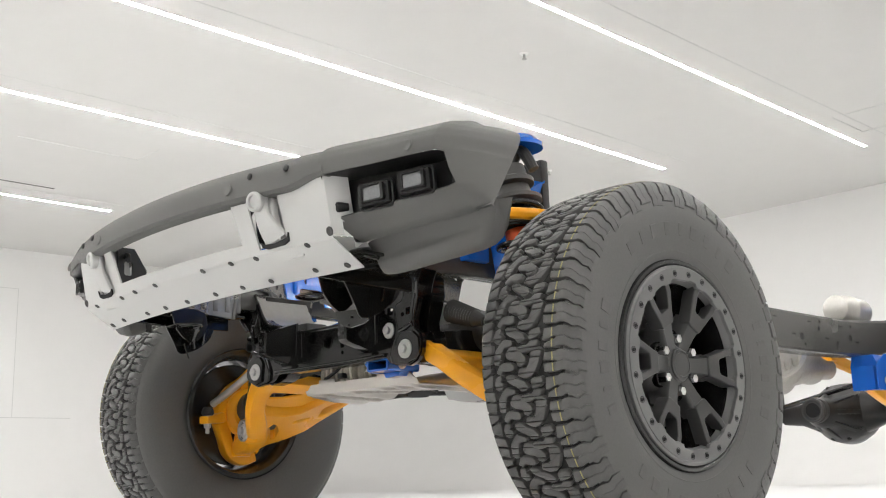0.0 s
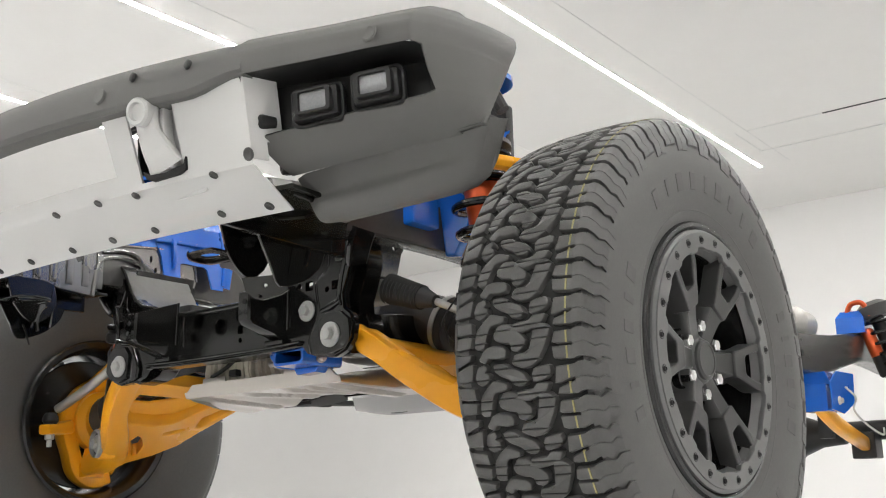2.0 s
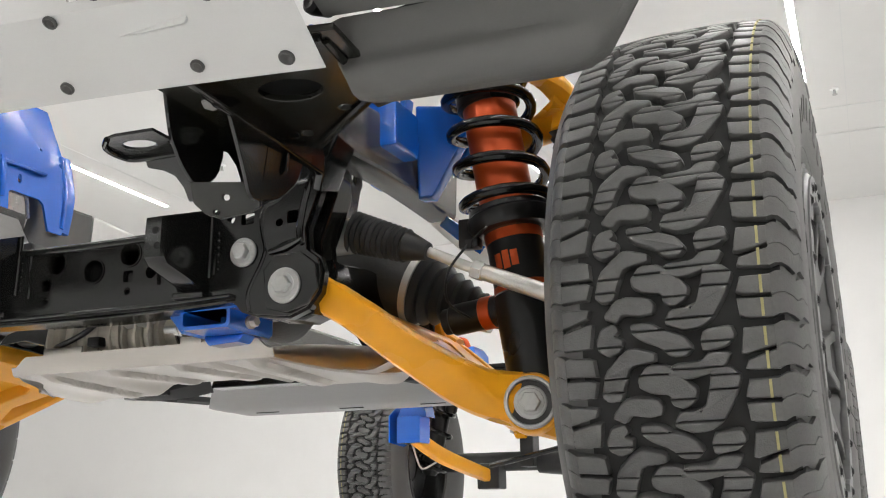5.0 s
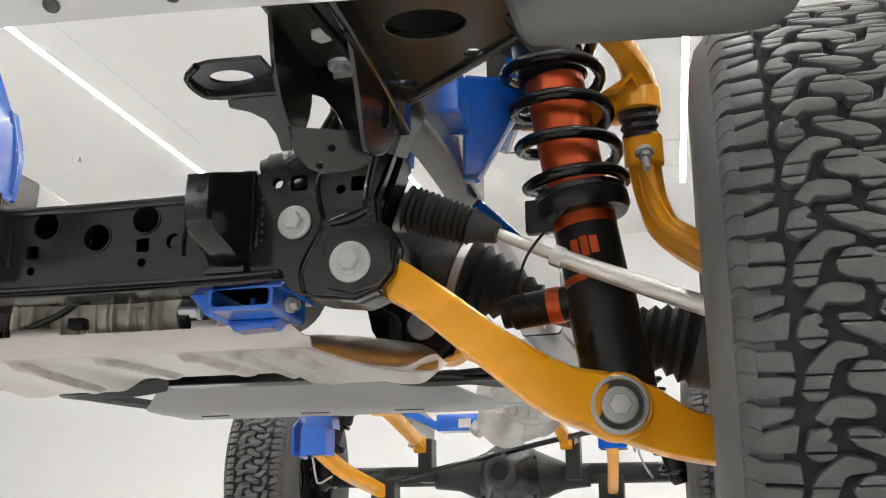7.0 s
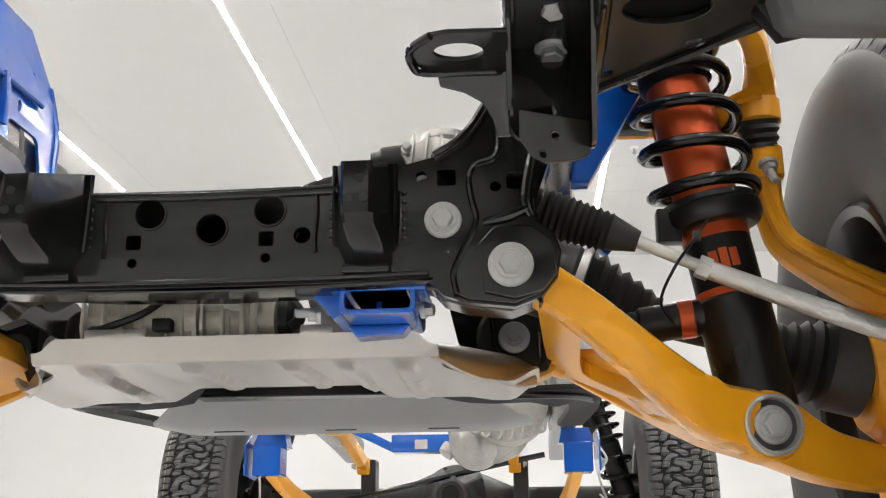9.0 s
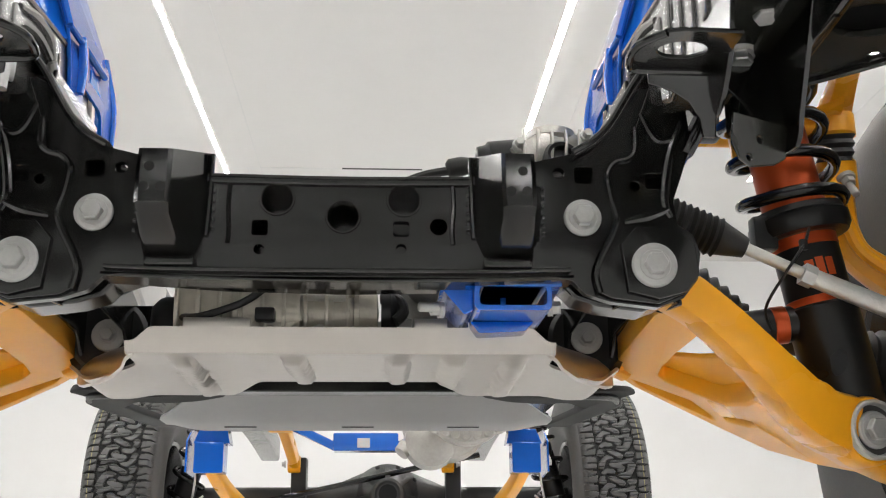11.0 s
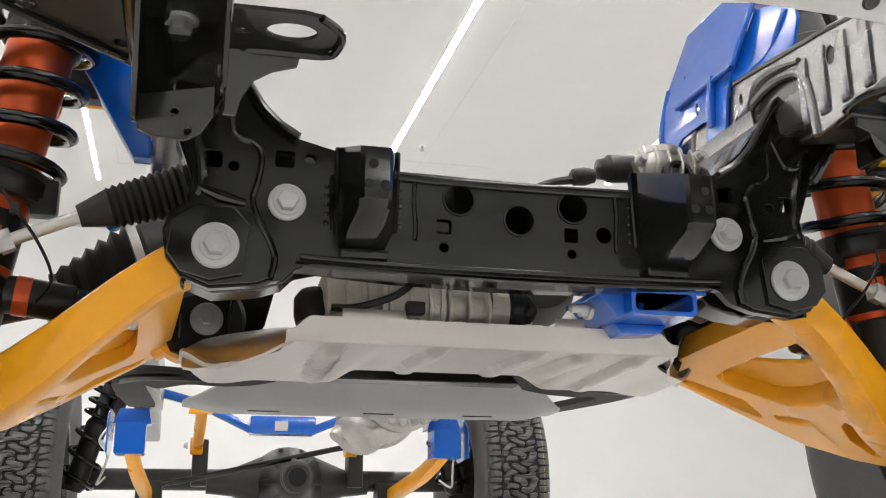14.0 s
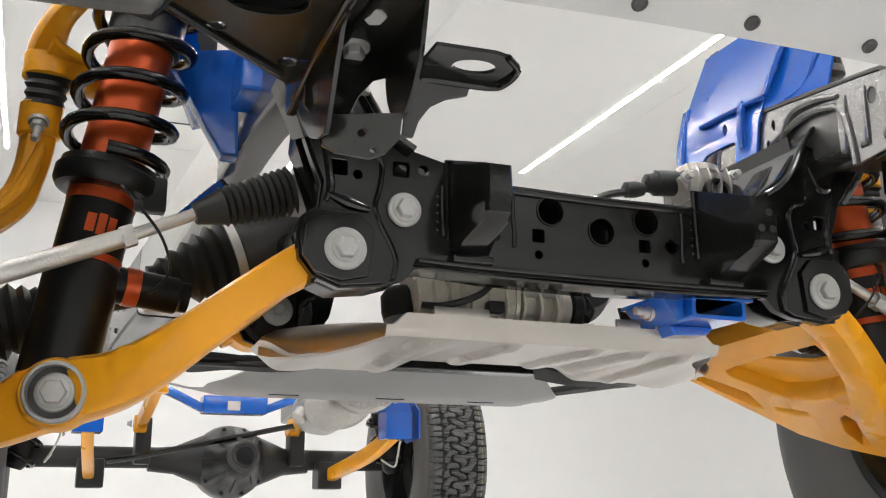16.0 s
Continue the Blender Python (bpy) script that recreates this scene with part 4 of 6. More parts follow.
    for a in ((0.37, -0.68, 0.60, -0.65), (0.60, -0.64, 0.59, -0.51), (0.590, -0.502, 0.450, -0.378), (0.40, -0.62, 0.42, -0.36)):
        part("plate_ridge", tube([mx(s, (a[0], a[1], 0.728)), mx(s, ((a[0] + a[2]) / 2, (a[1] + a[3]) / 2, 0.726)), mx(s, (a[2], a[3], 0.728))], 0.005, 8, 4), OLIVE, rail)
    part("mount_web", beam([mx(s, (0.438, -0.66, 0.722)), mx(s, (0.438, -0.50, 0.715)), mx(s, (0.430, -0.34, 0.715))], [(0.012, 0.04)] * 3, side=(1, 0, 0)), BLACK, rail)
    # hanging channel bracket with two bolts
    outer_wall = [(-0.585, 0.742), (-0.40, 0.742), (-0.388, 0.70), (-0.402, 0.665), (-0.440, 0.634), (-0.485, 0.616), (-0.512, 0.614), (-0.530, 0.650), (-0.560, 0.700)]
    inner_wall = [(-0.585, 0.742), (-0.470, 0.742), (-0.458, 0.70), (-0.470, 0.664), (-0.496, 0.642), (-0.521, 0.640), (-0.545, 0.656), (-0.568, 0.683), (-0.578, 0.715)]
    for xx, wall_shape in ((0.352, inner_wall), (0.428, outer_wall)):
        part("bracket_side", sheet(rounded(wall_shape, 0.2), 0.005, lambda a, b, h, xx=xx: (s * (xx + h), a, b), (), 0.0015), BLACK, rail)
    part("bracket_web", sheet([(0.352, 0.74), (0.433, 0.74), (0.433, 0.640), (0.405, 0.640), (0.392, 0.668), (0.375, 0.690), (0.352, 0.70)], 0.005, lambda a, b, h: (s * a, -0.47 + h - (0.74 - b) * 0.20, b), (), 0.0015), BLACK, rail)
    part("bracket_foot", sheet([(0.362, 0.636), (0.428, 0.640), (0.428, 0.612), (0.415, 0.604), (0.385, 0.596), (0.372, 0.600), (0.362, 0.612)], 0.005, lambda a, b, h: (s * a, -0.535 + h + (0.64 - b) * 0.4 + (a - 0.365) * 0.65, b), [circle(0.395, 0.621, 0.004, 10), circle(0.383, 0.603, 0.0035, 10)], 0.001), OLIVE, rail)
    bolt(rail, mx(s, (0.396, -0.474, 0.7265)), (0, -0.25, -1), 0.017, 0.0115, ZINC, "bracket_bolt", "grey zinc flanged bolt")
    bolt(rail, mx(s, (0.396, -0.545, 0.7375)), (0, -0.25, -1), 0.017, 0.0115, ZINC, "bracket_bolt", "grey zinc flanged bolt")
    # tie-down tab
    nudge = 0.010 if s > 0 else 0.0
    tab = [(0.352, -0.600), (0.292, -0.602), (0.278, -0.598), (0.258, -0.576), (0.256, -0.546), (0.268, -0.530), (0.330, -0.528), (0.352, -0.515)]
    part("tie_down_tab", sheet(tab, 0.004, lambda a, b, h: (s * min(a + nudge, 0.354), b, 0.680 + h), [circle(0.300, -0.566, 0.022, 24, 0.72), circle(0.342, -0.560, 0.006, 12, 0.6)], 0.0012), BLACK, rail, "black loop bracket with oval hole")
    part("tab_lip", tube([mx(s, p) for p in ((0.352, -0.517, 0.678), (0.330 + nudge, -0.528, 0.678), (0.269 + nudge, -0.530, 0.678), (0.257 + nudge, -0.546, 0.678), (0.258 + nudge, -0.576, 0.679), (0.278 + nudge, -0.598, 0.680))], 0.0038, 10, 3), BLACK, rail)
    neck = [(0.288, 0.679), (0.354, 0.679), (0.354, 0.622), (0.342, 0.622), (0.338, 0.638), (0.328, 0.653), (0.312, 0.662), (0.290, 0.668)]
    part("tab_arm", sheet(neck, 0.005, lambda a, b, h: (s * a, -0.529 + h + (0.68 - b) * 0.35, b), (), 0.0018), BLACK, rail)
    for a, b in (((0.437, -0.60, 0.722), (0.437, -0.38, 0.722)),):
        part("channel_flange", beam([mx(s, a), mx(s, ((a[0] + b[0]) / 2, (a[1] + b[1]) / 2, a[2])), mx(s, b)], [(0.006, 0.05)] * 3, side=(1, 0, 0)), BLACK, rail)
    part("channel_roof", sheet([(0.356, -0.59), (0.432, -0.59), (0.432, -0.40), (0.356, -0.40)], 0.005, lambda a, b, h: (s * a, b, 0.7425 - (b + 0.59) * 0.12 + h), (), 0.001), BLACK, rail)
    part("brace_gusset", sheet([(0.420, 0.745), (0.436, 0.745), (0.438, 0.668), (0.425, 0.650), (0.392, 0.640), (0.398, 0.668)], 0.006, lambda a, b, h: (s * a, -0.425 + h - (0.745 - b) * 0.25, b), (), 0.0015), BLACK, rail)
    # arch that joins the crossmember to the rail
    curve = [(0.262, 0.694), (0.285, 0.708), (0.305, 0.728), (0.322, 0.755), (0.338, 0.782), (0.352, 0.800), (0.372, 0.812)]
    # gusset takes the bright rail colour for the reflection on its curve
    part("rail_gusset", pressed(list(range(7)), grid(FRONT - 0.012, -0.10, 8), lambda u, v: True, lambda u, v: (s * curve[u][0], v, curve[u][1]), 0.005), RAIL, rail)
    part("gusset_flange", tube([mx(s, (x, FRONT - 0.012, z)) for x, z in curve], 0.004, 8), BLACK, rail)
    part("gusset_web", sheet([(FRONT, 0.70), (-0.10, 0.70), (-0.08, 0.80), (FRONT + 0.02, 0.80)], 0.005, lambda a, b, h: (s * (0.335 + h), a, b), [circle(-0.19, 0.745, 0.016, 18)], 0.001), BLACK, rail)
    part("gusset_side", beam([mx(s, (0.398, FRONT + 0.01, 0.70)), mx(s, (0.415, FRONT - 0.0, 0.735)), mx(s, (0.430, FRONT - 0.0, 0.765))], [(0.05, 0.014), (0.06, 0.016), (0.06, 0.014)]), BLACK, rail)

# ---- blue shock towers and inner panels
for s in SIDES:
    tower = group("shock_tower", "glossy blue pressed steel shock tower")
    part("tower_front", sheet([(0.446, 0.90), (0.545, 0.90), (0.457, 0.752), (0.432, 0.752)], 0.030, lambda a, b, h: (s * a, -0.01 + h - (b - 0.75) * 0.3 * (0.545 - a) / 0.1, b), (), 0.005), BLUE, tower)
    part("tower_lip", box(0.408, 0.456, -0.150, -0.06, 0.800, 0.875, 0.006) if s > 0 else box(-0.456, -0.408, -0.150, -0.06, 0.800, 0.875, 0.006), BLUE, tower)
    part("tower_foot", beam([mx(s, (0.432, 0.10, 0.745)), mx(s, (0.458, 0.12, 0.722)), mx(s, (0.490, 0.14, 0.695))], [(0.03, 0.022), (0.03, 0.024), (0.03, 0.018)]), BLUE, tower)
    part("tower_rear", beam([mx(s, (0.47, 0.10, 0.84)), mx(s, (0.50, 0.09, 0.92)), mx(s, (0.54, 0.03, 1.02))], [(0.06, 0.03), (0.07, 0.04), (0.10, 0.03)]), BLUE, tower)
    lean = lambda b: max(0, b - 0.9) * 0.35
    panel = [(0.025, 0.787), (0.034, 0.86), (0.030, 0.95), (0.015, 1.05), (-0.10, 1.05), (-0.215, 0.985), (-0.216, 0.97), (-0.196, 0.885), (-0.178, 0.85), (-0.165, 0.785), (-0.115, 0.788), (-0.118, 0.838), (-0.11, 0.842), (-0.040, 0.842), (-0.030, 0.836), (-0.012, 0.787)]
    part("inner_panel", sheet(panel, 0.005, lambda a, b, h: (s * (0.346 + h + lean(b)), a, b), [circle(-0.094, 0.869, 0.005, 12, 1.9), circle(0.02, 0.93, 0.005, 10), circle(-0.03, 0.95, 0.003, 10)], 0.0015), BLUE, tower)
    flute = lambda a: 0.349 + 0.35 * max(0, -0.205 - a) * (1 if a > -0.28 else 0.6)
    part("panel_flute", sheet([(-0.19, 0.873), (-0.225, 0.860), (-0.305, 0.856), (-0.318, 0.91), (-0.30, 0.945), (-0.216, 0.975)], 0.005, lambda a, b, h: (s * (flute(a) + h + lean(b)), a, b), (), 0.002), BLUE, tower)
    for pts in (((-0.030, 0.897), (-0.12, 0.894), (-0.199, 0.890)), ((-0.199, 0.890), (-0.21, 0.93), (-0.217, 0.955), (-0.218, 0.975)), ((0.022, 0.80), (0.026, 0.87), (0.024, 0.95))):
        part("panel_bead", tube([mx(s, (0.346 + lean(z), y, z)) for y, z in pts], 0.0048, 8, 4), BLUE, tower)
    part("panel_bead", tube([mx(s, (flute(y) + lean(z), y, z)) for y, z in ((-0.23, 0.872), (-0.262, 0.885), (-0.285, 0.92), (-0.29, 0.935))], 0.0045, 8, 4), BLUE, tower)
    part("panel_tab", beam([mx(s, (0.345, -0.142, 0.899)), mx(s, (0.342, -0.141, 0.86)), mx(s, (0.344, -0.138, 0.823))], [(0.012, 0.008), (0.014, 0.012), (0.012, 0.008)]), BLUE, tower)
    part("panel_rear_lip", beam([mx(s, (0.37, 0.050, 0.80)), mx(s, (0.37, 0.055, 0.88)), mx(s, (0.385, 0.054, 0.96))], [(0.03, 0.012), (0.04, 0.014), (0.03, 0.014)]), BLUE, tower)
    part("top_cap", lathe([(0, 0.074), (0.012, 0.074), (0.03, 0.054), (0.034, 0.0)], mx(s, (0.565, -0.05, 1.105)), (0, 0, 1), 32), BLUE, tower, "blue round top plate")
    part("tower_back", box(0.46, 0.56, 0.06, 0.09, 0.86, 1.10, 0.006) if s > 0 else box(-0.56, -0.46, 0.06, 0.09, 0.86, 1.06, 0.006), BLACKPLASTIC, tower)

# ---- coil-over dampers
for s in SIDES:
    co = group("coil_over", "orange and black coil-over damper with black spring")
    low, top = mx(s, (0.655, -0.070, 0.40)), mx(s, (0.553, -0.065, 1.03))
    ax = (top - low).normalized()
    at = lambda d: low + ax * d
    part("lower_body", lathe([(0.0, 0.030), (0.02, 0.047), (0.165, 0.047), (0.17, 0.043), (0.225, 0.043)], low, ax, 32), SHOCKBLACK, co, "black damper tube")
    for d in (0.160, 0.246):
        part("orange_band", lathe([(d, 0.0430), (d + 0.001, 0.0442), (d + 0.018, 0.0442), (d + 0.019, 0.0430)], low, ax, 32, caps=False), ORANGE, co, "orange band")
    part("label_sleeve", lathe([(0.178, 0.0428), (0.179, 0.0434), (0.247, 0.0434), (0.248, 0.0428)], low, ax, 32, caps=False), SHOCKBLACK, co)
    part("spring_collar", lathe([(0.262, 0.052), (0.264, 0.062), (0.272, 0.067), (0.288, 0.067), (0.292, 0.063), (0.300, 0.062)], low, ax, 36), SHOCKBLACK, co)
    part("collar_clamp", box(-0.016, 0.016, -0.012, 0.012, -0.030, 0.016, 0.004, m=Matrix.Translation(at(0.270) + Vector((-s * 0.060, -0.02, 0)))), SHOCKBLACK, co)
    part("upper_body", lathe([(0.262, 0.0425), (0.475, 0.0425), (0.48, 0.036), (0.49, 0.03)], low, ax, 32), ORANGE, co, "orange anodised damper body")
    part("bump_sleeve", lathe([(0.472, 0.045), (0.476, 0.050), (0.54, 0.050), (0.545, 0.04)], low, ax, 32), SHOCKBLACK, co)
    hel = []
    turns = 4.4
    u, v, w = basis(ax)
    for i in range(int(turns * 20) + 1):
        t = i / (turns * 20)
        a = 2 * math.pi * turns * t * s + (0.6 if s > 0 else 2.5)
        lead = min(t / 0.14, 1)
        d = 0.307 + 0.012 * lead + 0.230 * max(t - 0.10, 0) / 0.90
        hel.append(at(d) + (u * math.cos(a) + v * math.sin(a)) * 0.0665)
    part("coil_spring", tube(hel, 0.0088, 12, 1), SPRING, co, "glossy black coil spring")
    part("top_seat", lathe([(0.548, 0.055), (0.552, 0.074), (0.562, 0.074), (0.57, 0.05), (0.60, 0.044), (0.605, 0.060), (0.618, 0.060), (0.625, 0.045), (0.66, 0.040)], low, ax, 32), CAST, co)
    part("reservoir_hose", tube([at(0.66), at(0.70) + Vector((s * 0.05, 0, 0)), at(0.64) + Vector((s * 0.075, 0.01, 0))], 0.016, 10), BLACKPLASTIC, co)
    # side chamber low on the tube
    rc = at(0.150)
    rdir = mx(s, (-0.95, 0.10, -0.10))
    part("side_chamber", lathe([(0.0, 0.024), (0.12, 0.024), (0.124, 0.020), (0.135, 0.020), (0.137, 0.0)], rc, rdir, 24), SHOCKBLACK, co)
    part("orange_band", lathe([(0.052, 0.0242), (0.053, 0.0252), (0.070, 0.0252), (0.071, 0.0242)], rc, rdir, 24, caps=False), ORANGE, co, "orange band")
    # plain maker's mark on the sleeve
    fu = Vector((-s * 0.15, -1, 0)).normalized()
    fu = (fu - ax * fu.dot(ax)).normalized()
    fv = ax.cross(fu).normalized()
    mark = bmesh.new()
    for k, (a0, a1, h) in enumerate(((-0.42, -0.16, 0.024), (-0.10, 0.14, 0.028), (0.20, 0.44, 0.024))):
        ring = []
        for d in (0.213 - h / 2, 0.213 + h / 2):
            for rr in (0.0430, 0.0442):
                ring.append([at(d) + (fu * math.cos(a) + fv * math.sin(a)) * rr for a in (a0, (a0 + a1) / 2, a1)])
        for i in range(2):
            f = [ring[1][i], ring[1][i + 1], ring[3][i + 1], ring[3][i]]
            mark.faces.new([mark.verts.new(q) for q in f])
    part("maker_mark", mark, ORANGE, co, "plain orange printed mark")
    part("sensor_cable", tube([mx(s, p) for p in ((0.595, -0.135, 0.655), (0.575, -0.16, 0.625), (0.545, -0.165, 0.585), (0.53, -0.13, 0.55), (0.55, -0.09, 0.53))], 0.0020, 8, 5), BLACKPLASTIC, co)
    part("cable_clip", box(-0.005, 0.005, -0.004, 0.004, -0.007, 0.007, 0.002, m=Matrix.Translation(mx(s, (0.575, -0.158, 0.625)))), BLACKPLASTIC, co)
    part("bolt_seat", lathe([(0, 0.031), (0.002, 0.031), (0.0025, 0.0)], mx(s, (0.651, -0.1265, 0.397)), (0.22 * s, -1, 0), 32), CAST, co)
    bolt(co, mx(s, (0.651, -0.1285, 0.397)), (0.22 * s, -1, 0), 0.0235, 0.0150, ZINC, "lower_bolt", "large grey zinc bolt in a collar")

# ---- suspension arms and knuckles
for s in SIDES:
    lca = group("lower_control_arm", "yellow-orange painted cast lower control arm")
    part("front_leg", beam([mx(s, p) for p in ((0.352, -0.222, 0.570), (0.42, -0.215, 0.529), (0.50, -0.185, 0.467), (0.575, -0.130, 0.418), (0.655, -0.078, 0.397), (0.73, -0.045, 0.365), (0.83, -0.02, 0.345))],
         [(0.070, 0.054), (0.058, 0.048), (0.055, 0.054), (0.066, 0.068), (0.075, 0.086), (0.070, 0.066), (0.07, 0.05)], n=6), YELLOW, lca)
    flow = lambda x: 0.540 - 0.0305 * (x - 0.352) / 0.068 if x < 0.42 else 0.5095 - 0.72 * (x - 0.42) if x < 0.575 else 0.398 - 0.41 * (x - 0.575) if x < 0.655 else 0.365 - 0.27 * (x - 0.655)
    plan = [(0.385, -0.235), (0.42, -0.238), (0.50, -0.206), (0.575, -0.157), (0.655, -0.110), (0.73, -0.075), (0.83, -0.05), (0.856, -0.02), (0.83, 0.012), (0.722, 0.014), (0.655, 0.052), (0.596, 0.088), (0.539, 0.118), (0.483, 0.165), (0.440, 0.200), (0.420, 0.206), (0.402, 0.190), (0.392, 0.12), (0.386, 0.02), (0.382, -0.08), (0.378, -0.16)]
    bay = [(0.430, -0.165), (0.432, -0.06), (0.436, 0.03), (0.442, 0.078), (0.452, 0.080), (0.482, 0.045), (0.512, 0.004), (0.522, -0.05), (0.520, -0.120), (0.505, -0.150), (0.47, -0.168)]
    pocket = [(0.428, 0.172), (0.438, 0.180), (0.478, 0.148), (0.523, 0.102), (0.524, 0.090), (0.490, 0.086), (0.450, 0.142)]
    small = [(0.527, 0.060), (0.533, 0.064), (0.548, 0.030), (0.552, 0.006), (0.546, 0.002), (0.538, 0.020)]
    slot = [(0.560, -0.070), (0.566, -0.052), (0.600, -0.022), (0.652, -0.004), (0.660, -0.014), (0.610, -0.060), (0.580, -0.080)]
    part("frame_casting", sheet(plan, 0.034, lambda a, b, h: (s * a, b, flow(a) + 0.003 + h * (1 if a < 0.7 else 0.7)), [bay, pocket, small, slot], 0.004), YELLOW, lca)
    part("pan_web", sheet([(0.430, 0.09), (0.446, 0.03), (0.474, -0.03), (0.488, -0.09), (0.490, -0.16), (0.525, -0.16), (0.535, -0.02), (0.50, 0.05), (0.455, 0.095)], 0.006, lambda a, b, h: (s * a, b, flow(a) + 0.034 + h - 0.008 * bump(b, 0.02, 0.12, 0.05)), (), 0.002), YELLOW, lca)
    part("pocket_web", sheet([(0.42, 0.185), (0.44, 0.195), (0.53, 0.11), (0.53, 0.08), (0.485, 0.075)], 0.006, lambda a, b, h: (s * a, b, flow(a) + 0.026 + h), (), 0.002), YELLOW, lca)
    part("pocket_web", sheet([(0.52, 0.062), (0.535, 0.07), (0.556, 0.03), (0.556, 0.0), (0.535, 0.01)], 0.006, lambda a, b, h: (s * a, b, flow(a) + 0.026 + h), (), 0.002), YELLOW, lca)
    bolt(lca, mx(s, (0.541, 0.028, flow(0.541) + 0.028)), (0, 0, -1), 0.011, 0.008, ZINC, "casting_bolt")
    part("rear_eye", lathe([(0, 0.042), (0.004, 0.046), (0.052, 0.046), (0.056, 0.042)], mx(s, (0.372, 0.130, 0.548)), (0, 1, 0), 32), YELLOW, lca)
    part("eye_neck", beam([mx(s, (0.375, 0.158, 0.545)), mx(s, (0.400, 0.165, 0.538)), mx(s, (0.425, 0.168, 0.525))], [(0.05, 0.06), (0.05, 0.05), (0.05, 0.045)]), YELLOW, lca)
    part("leg_boss", beam([mx(s, p) for p in ((0.545, -0.172, 0.446), (0.575, -0.158, 0.432), (0.600, -0.142, 0.420))], [(0.016, 0.030), (0.022, 0.042), (0.016, 0.034)], r=0.45), YELLOW, lca)
    part("boss", lathe([(-0.006, 0.040), (0.0, 0.043), (0.03, 0.044)], mx(s, (0.651, -0.120, 0.397)), (-0.22 * s, 1, 0), 36), YELLOW, lca)
    part("collar_ring", lathe([(0.004, 0.037), (-0.008, 0.037), (-0.010, 0.035), (-0.010, 0.032), (0.002, 0.030)], mx(s, (0.651, -0.128, 0.397)), (-0.22 * s, 1, 0), 36, caps=False), ZINC, lca, "bright steel collar")
    part("ball_joint", lathe([(-0.02, 0.034), (0.02, 0.036), (0.03, 0.026), (0.06, 0.02)], mx(s, (0.835, -0.02, 0.335)), (0, 0, 1), 28), YELLOW, lca)
    uca = group("upper_control_arm", "yellow-orange painted tubular upper control arm")
    part("front_leg", beam([mx(s, p) for p in ((0.53, -0.30, 0.890), (0.60, -0.265, 0.885), (0.652, -0.195, 0.884), (0.684, -0.10, 0.886), (0.699, -0.03, 0.872), (0.700, 0.0, 0.850))], [(0.032, 0.026), (0.033, 0.027), (0.034, 0.028), (0.037, 0.030), (0.048, 0.038), (0.054, 0.042)], side=(1, 0.3, 0), r=0.42), YELLOW, uca)
    part("arm_web", sheet([(0.625, -0.005), (0.650, -0.030), (0.676, -0.060), (0.690, -0.085), (0.706, -0.02), (0.690, 0.03), (0.625, 0.03)], 0.014, lambda a, b, h: (s * a, b, 0.846 + h - 0.12 * min(b, 0) + (0.70 - a) * 0.05), (), 0.006), YELLOW, uca)
    part("joint_hub", lathe([(-0.022, 0.026), (-0.018, 0.031), (0.012, 0.031), (0.018, 0.026)], mx(s, (0.697, -0.018, 0.848)), (0, 0, 1), 28), YELLOW, uca)
    part("rear_leg", tube([mx(s, p) for p in ((0.50, 0.19, 0.92), (0.58, 0.14, 0.90), (0.65, 0.06, 0.870), (0.692, 0.0, 0.845))], [0.02, 0.022, 0.026, 0.03], 14), YELLOW, uca)
    part("bridge", tube([mx(s, p) for p in ((0.56, 0.03, 0.836), (0.62, 0.01, 0.842), (0.688, -0.015, 0.850))], [0.024, 0.024, 0.028], 12), YELLOW, uca)
    part("joint_boot", bellows(mx(s, (0.694, -0.025, 0.830)), mx(s, (0.696, -0.015, 0.793)), (0.030, 0.027), 3, 0.86), BOOT, uca)
    kn = group("steering_knuckle", "yellow-orange painted cast steering knuckle")
    part("clamp_collar", lathe([(0, 0.026), (0.003, 0.0285), (0.044, 0.0285), (0.047, 0.026)], mx(s, (0.699, -0.008, 0.748)), (-0.02 * s, -0.06, 1), 28), YELLOW, kn)
    part("upright", beam([mx(s, p) for p in ((0.699, -0.008, 0.770), (0.701, 0.0, 0.735), (0.709, 0.010, 0.695), (0.728, 0.012, 0.655), (0.790, 0.008, 0.610), (0.858, 0.005, 0.572))], [(0.046, 0.046), (0.042, 0.044), (0.040, 0.042), (0.042, 0.046), (0.050, 0.056), (0.056, 0.062)], side=(0.3 * s, 1, 0), r=0.34), YELLOW, kn)
    part("upright_ridge", tube([mx(s, p) for p in ((0.694, -0.022, 0.735), (0.706, -0.014, 0.695), (0.727, -0.012, 0.655), (0.788, -0.018, 0.612), (0.850, -0.024, 0.578))], [0.006, 0.010, 0.010, 0.010, 0.008], 10), YELLOW, kn)
    part("clamp_stud", lathe([(-0.012, 0.0055), (0.026, 0.0055), (0.028, 0.004)], mx(s, (0.700, -0.040, 0.752)), (0.1 * s, -0.55, -0.8), 12), ZINC, kn)
    part("yoke", beam([mx(s, p) for p in ((0.865, 0.01, 0.575), (0.862, -0.050, 0.542), (0.858, -0.087, 0.488), (0.860, -0.092, 0.443), (0.865, -0.072, 0.387), (0.865, -0.050, 0.332), (0.870, 0.0, 0.308), (0.875, 0.05, 0.320))], [(0.05, 0.055), (0.05, 0.050), (0.05, 0.048), (0.052, 0.05), (0.05, 0.044), (0.05, 0.046), (0.05, 0.05), (0.05, 0.05)], side=(1, 0, 0)), YELLOW, kn)
